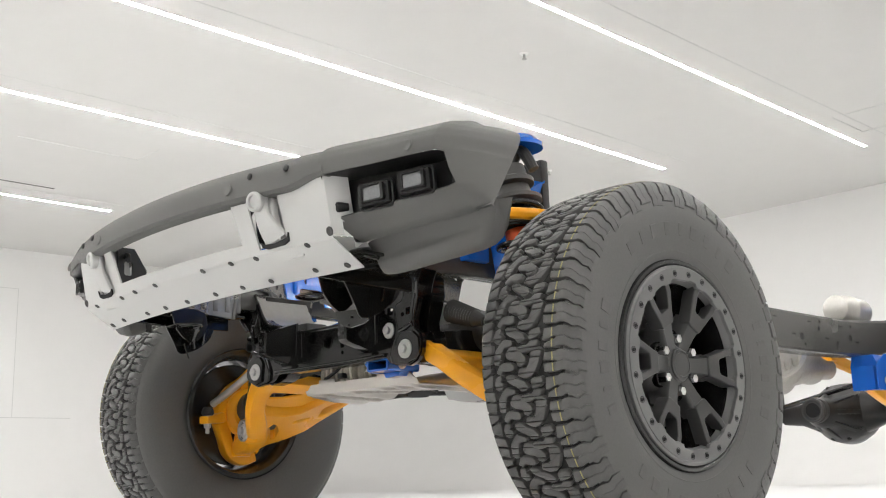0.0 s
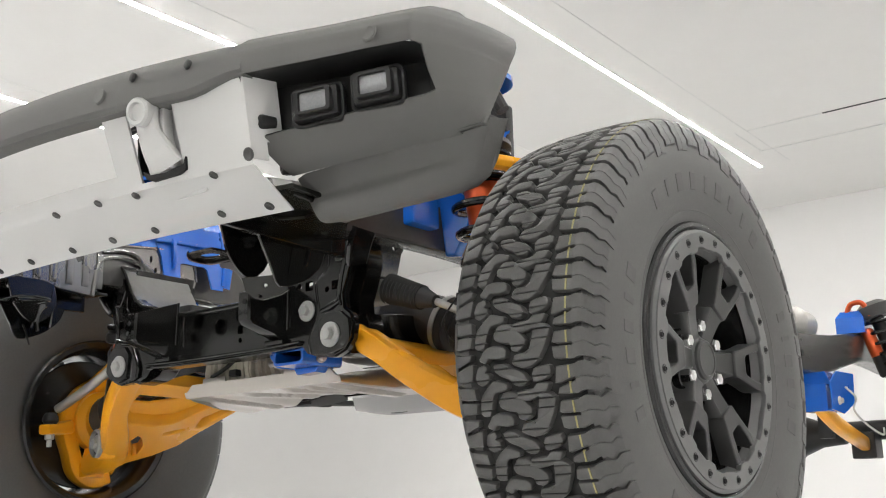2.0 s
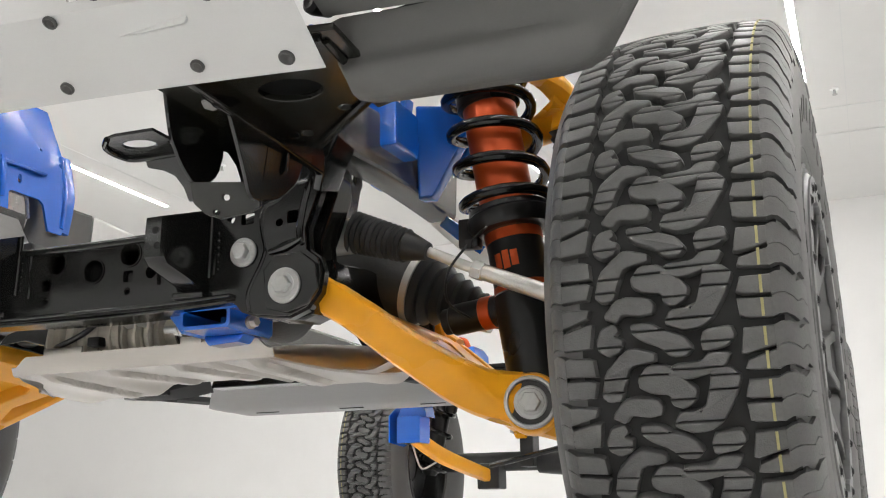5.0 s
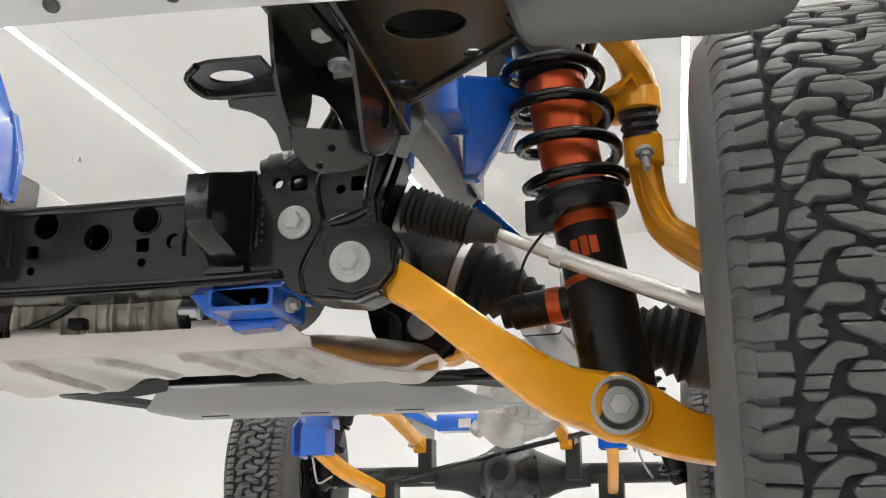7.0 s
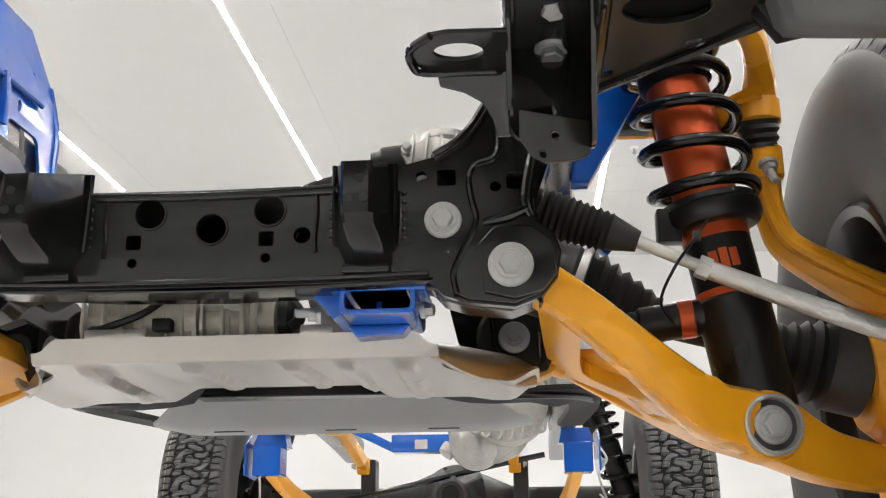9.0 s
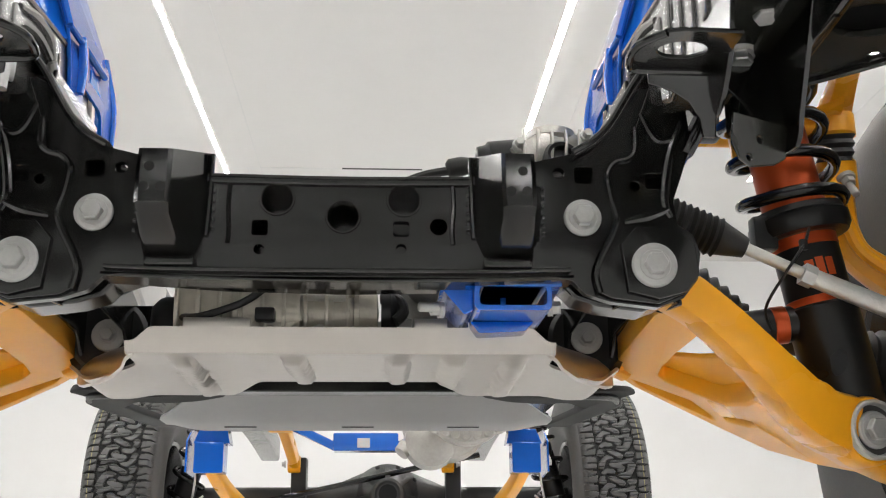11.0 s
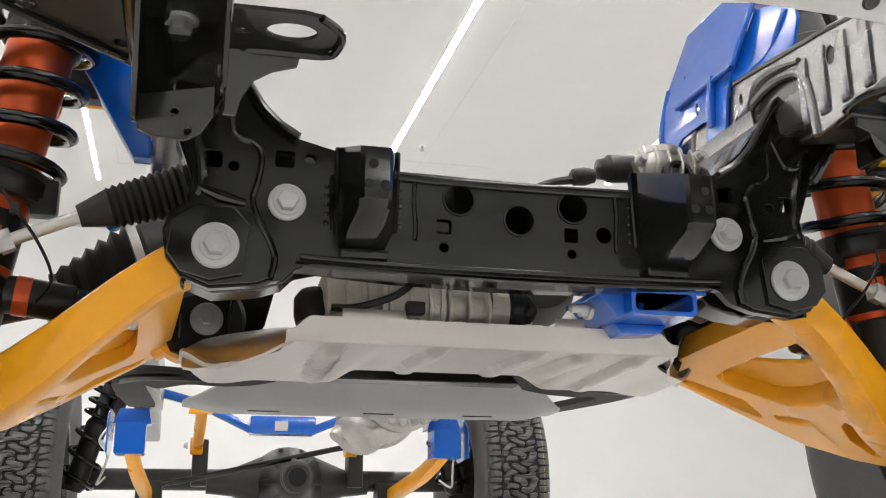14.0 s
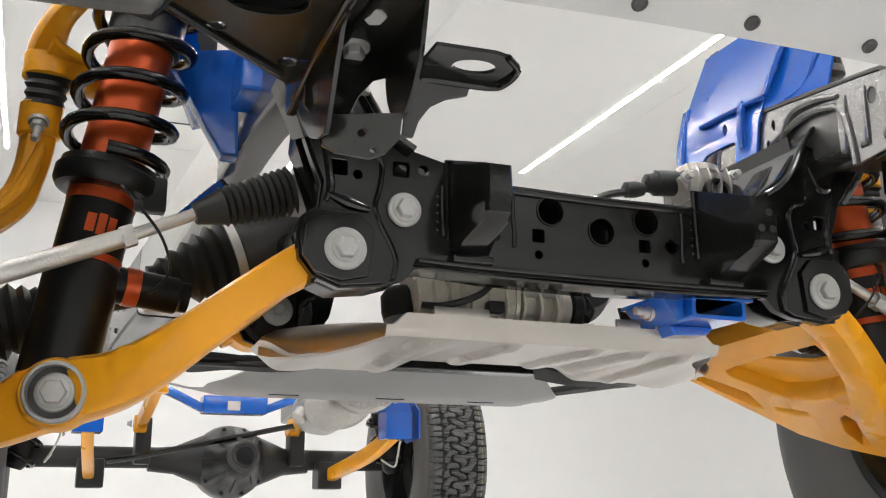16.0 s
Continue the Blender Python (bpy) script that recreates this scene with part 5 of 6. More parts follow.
    part("yoke_rear", beam([mx(s, p) for p in ((0.865, 0.01, 0.57), (0.865, 0.08, 0.54), (0.87, 0.105, 0.47), (0.87, 0.09, 0.40), (0.875, 0.05, 0.335))], [(0.045, 0.04)] * 5, side=(1, 0, 0)), YELLOW, kn)
    part("steering_lug", beam([mx(s, p) for p in ((0.858, -0.085, 0.455), (0.83, -0.130, 0.447), (0.800, -0.180, 0.441), (0.793, -0.198, 0.440))], [(0.045, 0.045), (0.045, 0.034), (0.04, 0.028), (0.038, 0.026)], side=(1, 0, 0)), YELLOW, kn)
    part("rod_end_boot", lathe([(0, 0.016), (0.008, 0.022), (0.02, 0.020), (0.03, 0.014)], mx(s, (0.797, -0.180, 0.455)), (0, 0, 1), 20), BOOT, kn)
    part("rod_end_nut", lathe([(0, 0.013), (0.014, 0.013), (0.016, 0.007), (0.034, 0.007)], mx(s, (0.797, -0.180, 0.428)), (0, 0, -1), 6), ZINC, kn)
    part("hub_flange", lathe([(0, 0.07), (0.02, 0.085), (0.05, 0.085), (0.06, 0.06)], mx(s, (0.80, 0, 0.47)), (s, 0, 0), 32), YELLOW, kn)
    part("caliper", box(0.84, 0.93, 0.11, 0.20, 0.40, 0.56, 0.015) if s > 0 else box(-0.93, -0.84, 0.11, 0.20, 0.40, 0.56, 0.015), CAST, kn, "grey cast brake caliper")
    bolt(kn, mx(s, (0.700, -0.033, 0.762)), (0.1 * s, -0.55, -0.8), 0.014, 0.010, ZINC, "clamp_bolt")
    # tie rod
    tr = group("tie_rod", "steel tie rod with black rubber boot")
    part("boot", bellows(mx(s, (0.385, -0.145, 0.668)), mx(s, (0.470, -0.143, 0.638)), (0.033, 0.026), 10, 0.86), BOOT, tr, "ribbed black rubber boot")
    part("boot_cone", lathe([(0, 0.024), (0.030, 0.016), (0.040, 0.0135)], mx(s, (0.468, -0.143, 0.639)), mx(s, (0.105, 0, -0.04)), 24), BOOT, tr)
    part("inner_rod", tube([mx(s, (0.50, -0.14, 0.628)), mx(s, (0.585, -0.142, 0.588))], 0.008, 14, 1), ALU, tr)
    part("lock_nut", lathe([(-0.010, 0.0148), (0.006, 0.0148)], mx(s, (0.585, -0.142, 0.588)), mx(s, (0.085, 0, -0.038)), 6), ZINC, tr)
    part("outer_rod", tube([mx(s, (0.588, -0.142, 0.587)), mx(s, (0.70, -0.144, 0.540)), mx(s, (0.800, -0.158, 0.496))], [0.0118, 0.0128, 0.0128], 16, 4), ALU, tr, "bright aluminium rod end")
    # drive shaft
    ds = group("drive_shaft", "black front drive shaft with ribbed rubber boots")
    part("inner_joint", lathe([(-0.06, 0.05), (0.0, 0.056), (0.09, 0.056), (0.10, 0.048)], mx(s, (0.34, -0.01, 0.635)), mx(s, (0.46, 0, -0.16)), 32), CAST, ds)
    part("inner_boot", bellows(mx(s, (0.440, -0.01, 0.600)), mx(s, (0.540, -0.005, 0.560)), (0.062, 0.026), 6, 0.82), BOOT, ds)
    part("boot_clamp", lathe([(0, 0.063), (0.012, 0.063)], mx(s, (0.430, -0.01, 0.604)), mx(s, (0.46, 0, -0.18)), 32), ALU, ds, "bright metal clamp")
    part("boot_clamp", lathe([(0, 0.024), (0.014, 0.024)], mx(s, (0.538, 0.0, 0.549)), mx(s, (0.46, 0, -0.12)), 24), ALU, ds, "bright metal clamp")
    part("shaft", tube([mx(s, (0.5, 0.0, 0.56)), mx(s, (0.8, 0.0, 0.48))], 0.016, 14, 1), CAST, ds)
    part("outer_boot", bellows(mx(s, (0.66, 0.0, 0.515)), mx(s, (0.755, 0.0, 0.49)), (0.032, 0.062), 6, 0.84), BOOT, ds)
    part("outer_joint", lathe([(0, 0.06), (0.05, 0.06), (0.055, 0.05)], mx(s, (0.755, 0.0, 0.49)), mx(s, (0.46, 0, -0.12)), 32), CAST, ds)

# ---- front axle housing, steering rack, starter-like casting behind the crossmember
gear = group("front_differential", "cast aluminium front axle housing behind the crossmember")
part("housing", lathe([(-0.15, 0.025), (-0.145, 0.038), (-0.08, 0.042), (-0.075, 0.050), (0.0, 0.050), (0.004, 0.040), (0.07, 0.038), (0.075, 0.028), (0.10, 0.028), (0.102, 0.0)], (-0.06, -0.09, 0.548), (1, 0, 0), 32), ALUDARK, gear, "stained cast aluminium casing")
for xx, rr in ((-0.16, 0.044), (-0.135, 0.052), (-0.06, 0.054), (-0.02, 0.044), (0.012, 0.042)):
    part("casing_flange", lathe([(0, rr), (0.006, rr)], (xx, -0.09, 0.548), (1, 0, 0), 28), ALUDARK, gear)
for xx, zz in ((-0.15, 0.512), (-0.10, 0.505), (-0.03, 0.520), (0.01, 0.518)):
    part("casing_boss", lathe([(0, 0.011), (0.018, 0.009), (0.019, 0.0)], (xx, -0.115, zz), (0.1, -0.5, -0.6), 14), ALU, gear)
for k in range(9):
    xx = -0.205 + 0.026 * k
    part("casing_rib", beam([(xx, -0.125, 0.515), (xx + 0.002, -0.137, 0.535), (xx, -0.132, 0.566)], [(0.004, 0.012), (0.005, 0.014), (0.004, 0.012)], side=(1, 0, 0)), ALUDARK, gear)
part("casing_foot", sheet([(-0.165, 0.508), (-0.11, 0.504), (-0.075, 0.512), (-0.05, 0.530), (-0.17, 0.530)], 0.03, lambda a, b, h: (a, -0.135 + h, b), [circle(-0.14, 0.518, 0.005, 10), circle(-0.09, 0.518, 0.005, 10)], 0.002), ALUDARK, gear)
part("solenoid", lathe([(0, 0.015), (0.004, 0.018), (0.06, 0.018), (0.066, 0.013), (0.075, 0.010)], (-0.06, -0.128, 0.572), (1, 0, 0), 20), ALU, gear, "bright cast aluminium cylinder")
part("hose_bend", tube([(0.045, -0.10, 0.565), (0.065, -0.105, 0.562), (0.072, -0.11, 0.545), (0.062, -0.115, 0.532)], 0.008, 10), BLACKPLASTIC, gear)
part("link_rod", tube([(0.03, -0.07, 0.528), (0.10, -0.07, 0.531)], 0.004, 8, 1), ALU, gear)
part("tab_plate", sheet([(0.03, 0.522), (0.075, 0.522), (0.085, 0.530), (0.085, 0.545), (0.03, 0.540)], 0.004, lambda a, b, h: (a, -0.075 + h, b), [circle(0.055, 0.532, 0.004, 10, 0.6)], 0.001), ZINC, gear)
part("end_cap", lathe([(0, 0.03), (0.012, 0.032), (0.02, 0.026)], (0.045, -0.09, 0.548), (1, 0, 0), 24), BLACKPLASTIC, gear)
part("body", lathe([(0, 0.05), (0.05, 0.07), (0.12, 0.07), (0.16, 0.04)], (0.12, -0.02, 0.62), (0, 1, 0), 32), CAST, gear)
part("axle_tube", tube([(-0.34, 0, 0.645), (0.34, 0, 0.645)], 0.030, 20, 1), CAST, gear)
part("hose", tube([(-0.20, -0.12, 0.535), (-0.17, -0.15, 0.53), (-0.12, -0.15, 0.548), (-0.09, -0.14, 0.575)], 0.005, 8), BLACKPLASTIC, gear)
part("mount_rubber", lathe([(0, 0.024), (0.012, 0.027), (0.035, 0.027), (0.045, 0.02)], (-0.215, -0.10, 0.515), (0, 0.2, 1), 20), BLACKPLASTIC, gear)
part("cable_clip", box(-0.012, 0.012, -0.01, 0.01, -0.008, 0.008, 0.003, m=Matrix.Translation((-0.095, -0.145, 0.533))), BLACKPLASTIC, gear)
rack = group("steering_rack", "cast aluminium steering rack above the crossmember")
part("rack_tube", tube([(-0.40, -0.14, 0.664), (0.40, -0.14, 0.664)], 0.028, 20, 1), ALU, rack)
part("pinion_housing", lathe([(0, 0.030), (0.05, 0.034), (0.06, 0.038), (0.068, 0.038), (0.074, 0.030), (0.105, 0.029), (0.112, 0.034), (0.122, 0.033), (0.126, 0.018)], (0.262, -0.128, 0.660), (0.02, 0.04, 1), 26), ALUMID, rack, "rough cast aluminium steering gear housing")
part("housing_arm", beam([(0.215, -0.140, 0.735), (0.250, -0.135, 0.752), (0.300, -0.120, 0.758), (0.325, -0.105, 0.752)], [(0.04, 0.036), (0.05, 0.044), (0.045, 0.040), (0.03, 0.03)]), ALUMID, rack)
part("seal_ring", lathe([(-0.02, 0.024), (0.0, 0.024), (0.004, 0.020), (0.002, 0.016), (-0.006, 0.015), (-0.006, 0)], (0.272, -0.168, 0.735), (0.1, -1, 0.25), 24, caps=False), BLACKPLASTIC, rack)
for k in range(5):
    part("housing_rib", beam([(0.222 + 0.018 * k, -0.160, 0.728), (0.224 + 0.018 * k, -0.163, 0.750), (0.226 + 0.018 * k, -0.150, 0.776)], [(0.004, 0.010)] * 3, side=(1, 0, 0)), ALUMID, rack)
for xx, zz in ((0.218, 0.752), (0.305, 0.765), (0.232, 0.722)):
    bolt(rack, (xx, -0.160, zz), (0, -1, 0.1), 0.009, 0.006, ZINC, "case_bolt")
part("motor", lathe([(0, 0.012), (0.004, 0.020), (0.040, 0.020), (0.044, 0.016), (0.055, 0.014), (0.058, 0.0)], (0.222, -0.13, 0.752), (-1, 0, -0.1), 22), BLACKPLASTIC, rack)
part("motor_plug", lathe([(0, 0.010), (0.014, 0.013), (0.03, 0.012), (0.034, 0.007)], (0.160, -0.13, 0.736), (-1, 0, -0.15), 16), BOOT, rack)
part("cable", tube([(0.13, -0.13, 0.728), (0.10, -0.135, 0.720), (0.07, -0.14, 0.706), (0.05, -0.15, 0.690)], 0.006, 8), BLACKPLASTIC, rack)
part("bracket_block", box(-0.26, -0.20, -0.20, -0.12, 0.64, 0.705, 0.006), BLACKPLASTIC, rack)
blue = group("blue_mount", "glossy blue box bracket under the crossmember")
part("bracket", sheet(rrect(0.150, 0.238, 0.516, 0.548, 0.007), 0.12, lambda a, b, h: (a, -0.255 + h, b), [rrect(0.156, 0.232, 0.522, 0.543, 0.005)], 0.0015), BLUE, blue)
part("top_flange", box(0.112, 0.250, -0.257, -0.13, 0.543, 0.549, 0.002), BLUE, blue)
part("side_fin", sheet([(0.114, 0.546), (0.150, 0.546), (0.150, 0.520), (0.140, 0.515)], 0.10, lambda a, b, h: (a, -0.235 + h, b), (), 0.002), BLUE, blue)
part("inner_web", box(0.185, 0.192, -0.20, -0.15, 0.520, 0.546, 0.001), BLUE, blue)
part("lower_rib", sheet([(0.150, 0.516), (0.225, 0.516), (0.215, 0.505), (0.160, 0.502)], 0.05, lambda a, b, h: (a, -0.195 + h, b), (), 0.003), BLUE, blue)
bolt(blue, (0.240, -0.205, 0.530), (1, -0.2, 0), 0.010, 0.008, ZINC)
part("stud", lathe([(0, 0.006), (0.022, 0.006), (0.024, 0.004)], (0.112, -0.205, 0.530), (-1, -0.1, 0), 12), ZINC, blue)
bolt(blue, (0.118, -0.20, 0.528), (-1, -0.2, 0), 0.010, 0.008, ZINC)

# ---- skid plates
skid = group("front_skid_plate", "pressed bare aluminium skid plate with stiffening ribs")


def skid_fn(u, v):
    """u from side to side, v from the top of the front lip (negative) back along the belly."""
    a = abs(u)
    if v < 0:
        x, y, z = u * 0.256, -0.155 - 0.005 * min(-v / 0.028, 1), 0.487 - v * (1 - 0.6 * smooth_step((a - 0.88) / 0.10))
    else:
        x = u * (0.256 + 0.122 * smooth_step((v - 0.05) / 0.16))
        y = -0.155 + v
        back = min(v / 0.27, 1)
        z = 0.487 + back * (0.011 - 0.020 * smooth_step((abs(x) - 0.125) / 0.045) - 0.006 * smooth_step((abs(x) - 0.27) / 0.05))
        z += 0.030 * smooth_step((abs(x) - 0.335) / 0.05)
        fade = bump(v, 0.02, 0.25, 0.03)
        for c in (-0.196, -0.063, 0.066, 0.135, 0.21):
            z -= 0.009 * fade * bump(x, c - 0.010, c + 0.012, 0.006)
    return (x, y, z)


SU = grid(-1, 1, 110)
part("plate", pressed(SU, [-0.028, -0.022, -0.012, -0.004, 0.0, 0.006] + grid(0.015, 0.275, 26), lambda u, v: True, skid_fn, 0.004), SKID, skid)
for xa, xb in ((-0.19, -0.11), (0.085, 0.125), (0.150, 0.195)):
    part("edge_tab", box(xa, xb, -0.163, -0.159, 0.512, 0.526, 0.002), SKID, skid)
for s in SIDES:
    hood = []
    for x, y, z, h in ((0.248, -0.158, 0.487, 0.014), (0.262, -0.135, 0.485, 0.022), (0.277, -0.09, 0.483, 0.032), (0.302, -0.04, 0.481, 0.040), (0.335, 0.01, 0.481, 0.043), (0.362, 0.05, 0.483, 0.040), (0.376, 0.075, 0.487, 0.028)):
        arc = [(0.8 * h * (1 - math.cos(t)), h * math.sin(t)) for t in grid(-0.15, 1.75, 9)]
        hood.append([mx(s, (x - 0.5 * dy, y + dy, z + dz)) for dy, dz in arc] + [mx(s, (x - 0.5 * dy - 0.002, y + dy + 0.004, z + dz - 0.003)) for dy, dz in arc[::-1]])
    part("side_wing", skin(hood), SKID, skid)
part("cross_brace", sheet([(-0.21, 0.514), (0.21, 0.514), (0.20, 0.538), (-0.20, 0.538)], 0.05, lambda a, b, h: (a, 0.352 + h, b), (), 0.002), BLACK, skid)
for s in SIDES:
    part("brace_end", beam([mx(s, (0.20, 0.34, 0.520)), mx(s, (0.29, 0.30, 0.500)), mx(s, (0.40, 0.36, 0.512)), mx(s, (0.46, 0.50, 0.525))], [(0.10, 0.010)] * 4), DARK, skid)
    part("brace_lip", tube([mx(s, (0.24, 0.25, 0.497)), mx(s, (0.33, 0.25, 0.493)), mx(s, (0.43, 0.36, 0.507)), mx(s, (0.48, 0.52, 0.522))], 0.006, 8), BLACKPLASTIC, skid)
shield = group("rear_skid_plate", "flat grey aluminium skid plate behind the front one")


def shield_fn(x, y):
    knots = ((0.36, 0.545), (0.46, 0.520), (0.56, 0.490), (0.66, 0.488), (0.9, 0.515), (1.3, 0.57))
    for (a, za), (b, zb) in zip(knots, knots[1:]):
        if y <= b or b == 1.3:
            z = za + (zb - za) * (y - a) / (b - a)
            break
    w = 0.20 + 0.17 * min(max((y - 0.36) / 0.22, 0), 1)
    return (x * w, y, z + 0.012 * bump(abs(x), 0.9, 3, 0.2))


part("plate", pressed(grid(-1, 1, 40), [0.36, 0.38, 0.42, 0.46, 0.48, 0.52, 0.55, 0.57, 0.60, 0.66, 0.74, 0.82, 0.9, 1.0, 1.1, 1.2, 1.3], lambda u, v: True, shield_fn, 0.004), SHIELD, shield)
# dark bars set in the plate for the shade of narrow slots
for xa in (-0.22, 0.0, 0.2):
    part("slot", box(xa - 0.03, xa + 0.03, 0.60, 0.604, 0.4835, 0.4855), DARK, shield)
for s in SIDES:
    part("side_rail", beam([mx(s, (0.33, 0.30, 0.508)), mx(s, (0.43, 0.46, 0.520)), mx(s, (0.47, 0.62, 0.530)), mx(s, (0.46, 1.1, 0.55))], [(0.06, 0.014)] * 4, side=(1, 0, 0)), DARK, shield)

# ---- gearbox and exhaust masses under the middle
gb = group("gearbox", "cast aluminium gearbox and transfer case")
part("transfer_case", lathe([(0, 0.07), (0.04, 0.13), (0.10, 0.14), (0.16, 0.10), (0.2, 0.05)], (0.24, 1.80, 0.66), (0, 1, 0), 28), ALUMID, gb)
part("lower_case", lathe([(-0.01, 0.02), (0.0, 0.055), (0.03, 0.080), (0.12, 0.086), (0.22, 0.075), (0.30, 0.04)], (0.195, 1.80, 0.588), (0, 1, 0), 28), ALUMID, gb)
part("tail_housing", lathe([(0, 0.085), (0.06, 0.080), (0.14, 0.066), (0.17, 0.072), (0.20, 0.072), (0.22, 0.05), (0.34, 0.046), (0.36, 0.03)], (0.27, 1.93, 0.625), (0.05, 1, 0), 26), ALUMID, gb)
part("drain_boss", lathe([(0, 0.028), (0.03, 0.024), (0.034, 0.014)], (0.12, 1.86, 0.57), (-0.6, -0.3, -0.7), 18), ALUMID, gb)
for k in range(7):
    cx = 0.20 + 0.033 * k
    cz = 0.585 + 0.004 * (k - 3) ** 2 * 0.6
    part("casting_rib", tube([(cx - 0.016, 1.765, cz + 0.03), (cx - 0.012, 1.765, cz + 0.004), (cx, 1.765, cz - 0.004), (cx + 0.012, 1.765, cz + 0.004), (cx + 0.016, 1.765, cz + 0.03)], 0.0045, 8), ALUMID, gb)
part("ribbed_cover", lathe([(0, 0.125), (0.01, 0.135), (0.05, 0.135)], (0.30, 1.77, 0.70), (0, 1, 0), 36), ALUMID, gb)
tm = group("gearbox_crossmember", "glossy blue gearbox crossmember")
part("box", box(-0.13, 0.10, 2.33, 2.42, 0.602, 0.664, 0.006), BLUE, tm)
part("pad", box(-0.045, 0.0, 2.322, 2.331, 0.612, 0.645, 0.002), PLATE, tm, "small white pad")
for s in SIDES:
    part("leg", beam([(-0.015 + s * 0.11, 2.38, 0.62), (s * 0.30, 2.38, 0.70), (s * 0.44, 2.38, 0.74)], [(0.05, 0.03)] * 3), BLUE, tm)

# ---- rear axle
axle = group("rear_axle", "dark cast rear axle with centre housing")
part("canister", lathe([(0, 0.03), (0.01, 0.055), (0.02, 0.060), (0.09, 0.060), (0.10, 0.066), (0.12, 0.066), (0.13, 0.060), (0.24, 0.060), (0.26, 0.045)], (0.42, 2.12, 0.865), (0, 1, 0), 28), ALU, axle, "bright aluminium canister on the rail")
part("axle_tube", tube([(-0.80, REAR_Y, 0.47), (0.80, REAR_Y, 0.47)], 0.042, 20, 1), AXLE, axle)
part("centre_housing", lathe([(-0.34, 0.05), (-0.31, 0.07), (-0.24, 0.075), (-0.18, 0.10), (-0.10, 0.14), (0.0, 0.15), (0.08, 0.13), (0.13, 0.06)], (0.065, REAR_Y, 0.455), (0, 1, 0), 28), AXLE, axle)
part("housing_flare", lathe([(-0.32, 0.045), (-0.22, 0.055), (-0.10, 0.105), (0.0, 0.125), (0.10, 0.105), (0.22, 0.055), (0.32, 0.045)], (0.065, REAR_Y - 0.04, 0.46), (1, 0, 0), 24), AXLE, axle)
# near-black disc stands for the shaded hole in the pinion flange
part("pinion_seal", lathe([(0, 0.034), (-0.056, 0.034), (-0.057, 0.0)], (0.065, 2.60, 0.465), (0, 1, 0), 24), DARK, axle)
for k in range(8):
    part("cover_rib", beam([(0.065 + 0.06 * math.cos(k * 0.785), 2.63, 0.455 + 0.06 * math.sin(k * 0.785)), (0.065 + 0.10 * math.cos(k * 0.785), 2.74, 0.455 + 0.10 * math.sin(k * 0.785)), (0.065 + 0.13 * math.cos(k * 0.785), 2.84, 0.455 + 0.13 * math.sin(k * 0.785))], [(0.012, 0.02)] * 3), AXLE, axle)
part("pinion_flange", lathe([(0, 0.060), (-0.03, 0.060), (-0.035, 0.056), (-0.055, 0.056), (-0.058, 0.048), (-0.05, 0.040)], (0.065, 2.60, 0.465), (0, 1, 0), 28), CAST, axle, "grey machined pinion flange")
for k in range(10):
    a = 2 * math.pi * k / 10
    bolt(axle, (0.065 + 0.128 * math.cos(a), REAR_Y - 0.115, 0.455 + 0.128 * math.sin(a)), (0, -1, 0), 0.010, 0.008, AXLE, "cover_bolt")
for s in SIDES:
    part("link_mount", box(-0.03, 0.03, -0.05, 0.05, -0.08, 0.10, 0.008, m=Matrix.Translation((s * 0.305 + 0.02, REAR_Y - 0.08, 0.52))), AXLE, axle)
    part("lower_mount", box(-0.05, 0.05, -0.05, 0.06, -0.09, 0.02, 0.008, m=Matrix.Translation((s * 0.47, REAR_Y - 0.06, 0.44))), AXLE, axle)
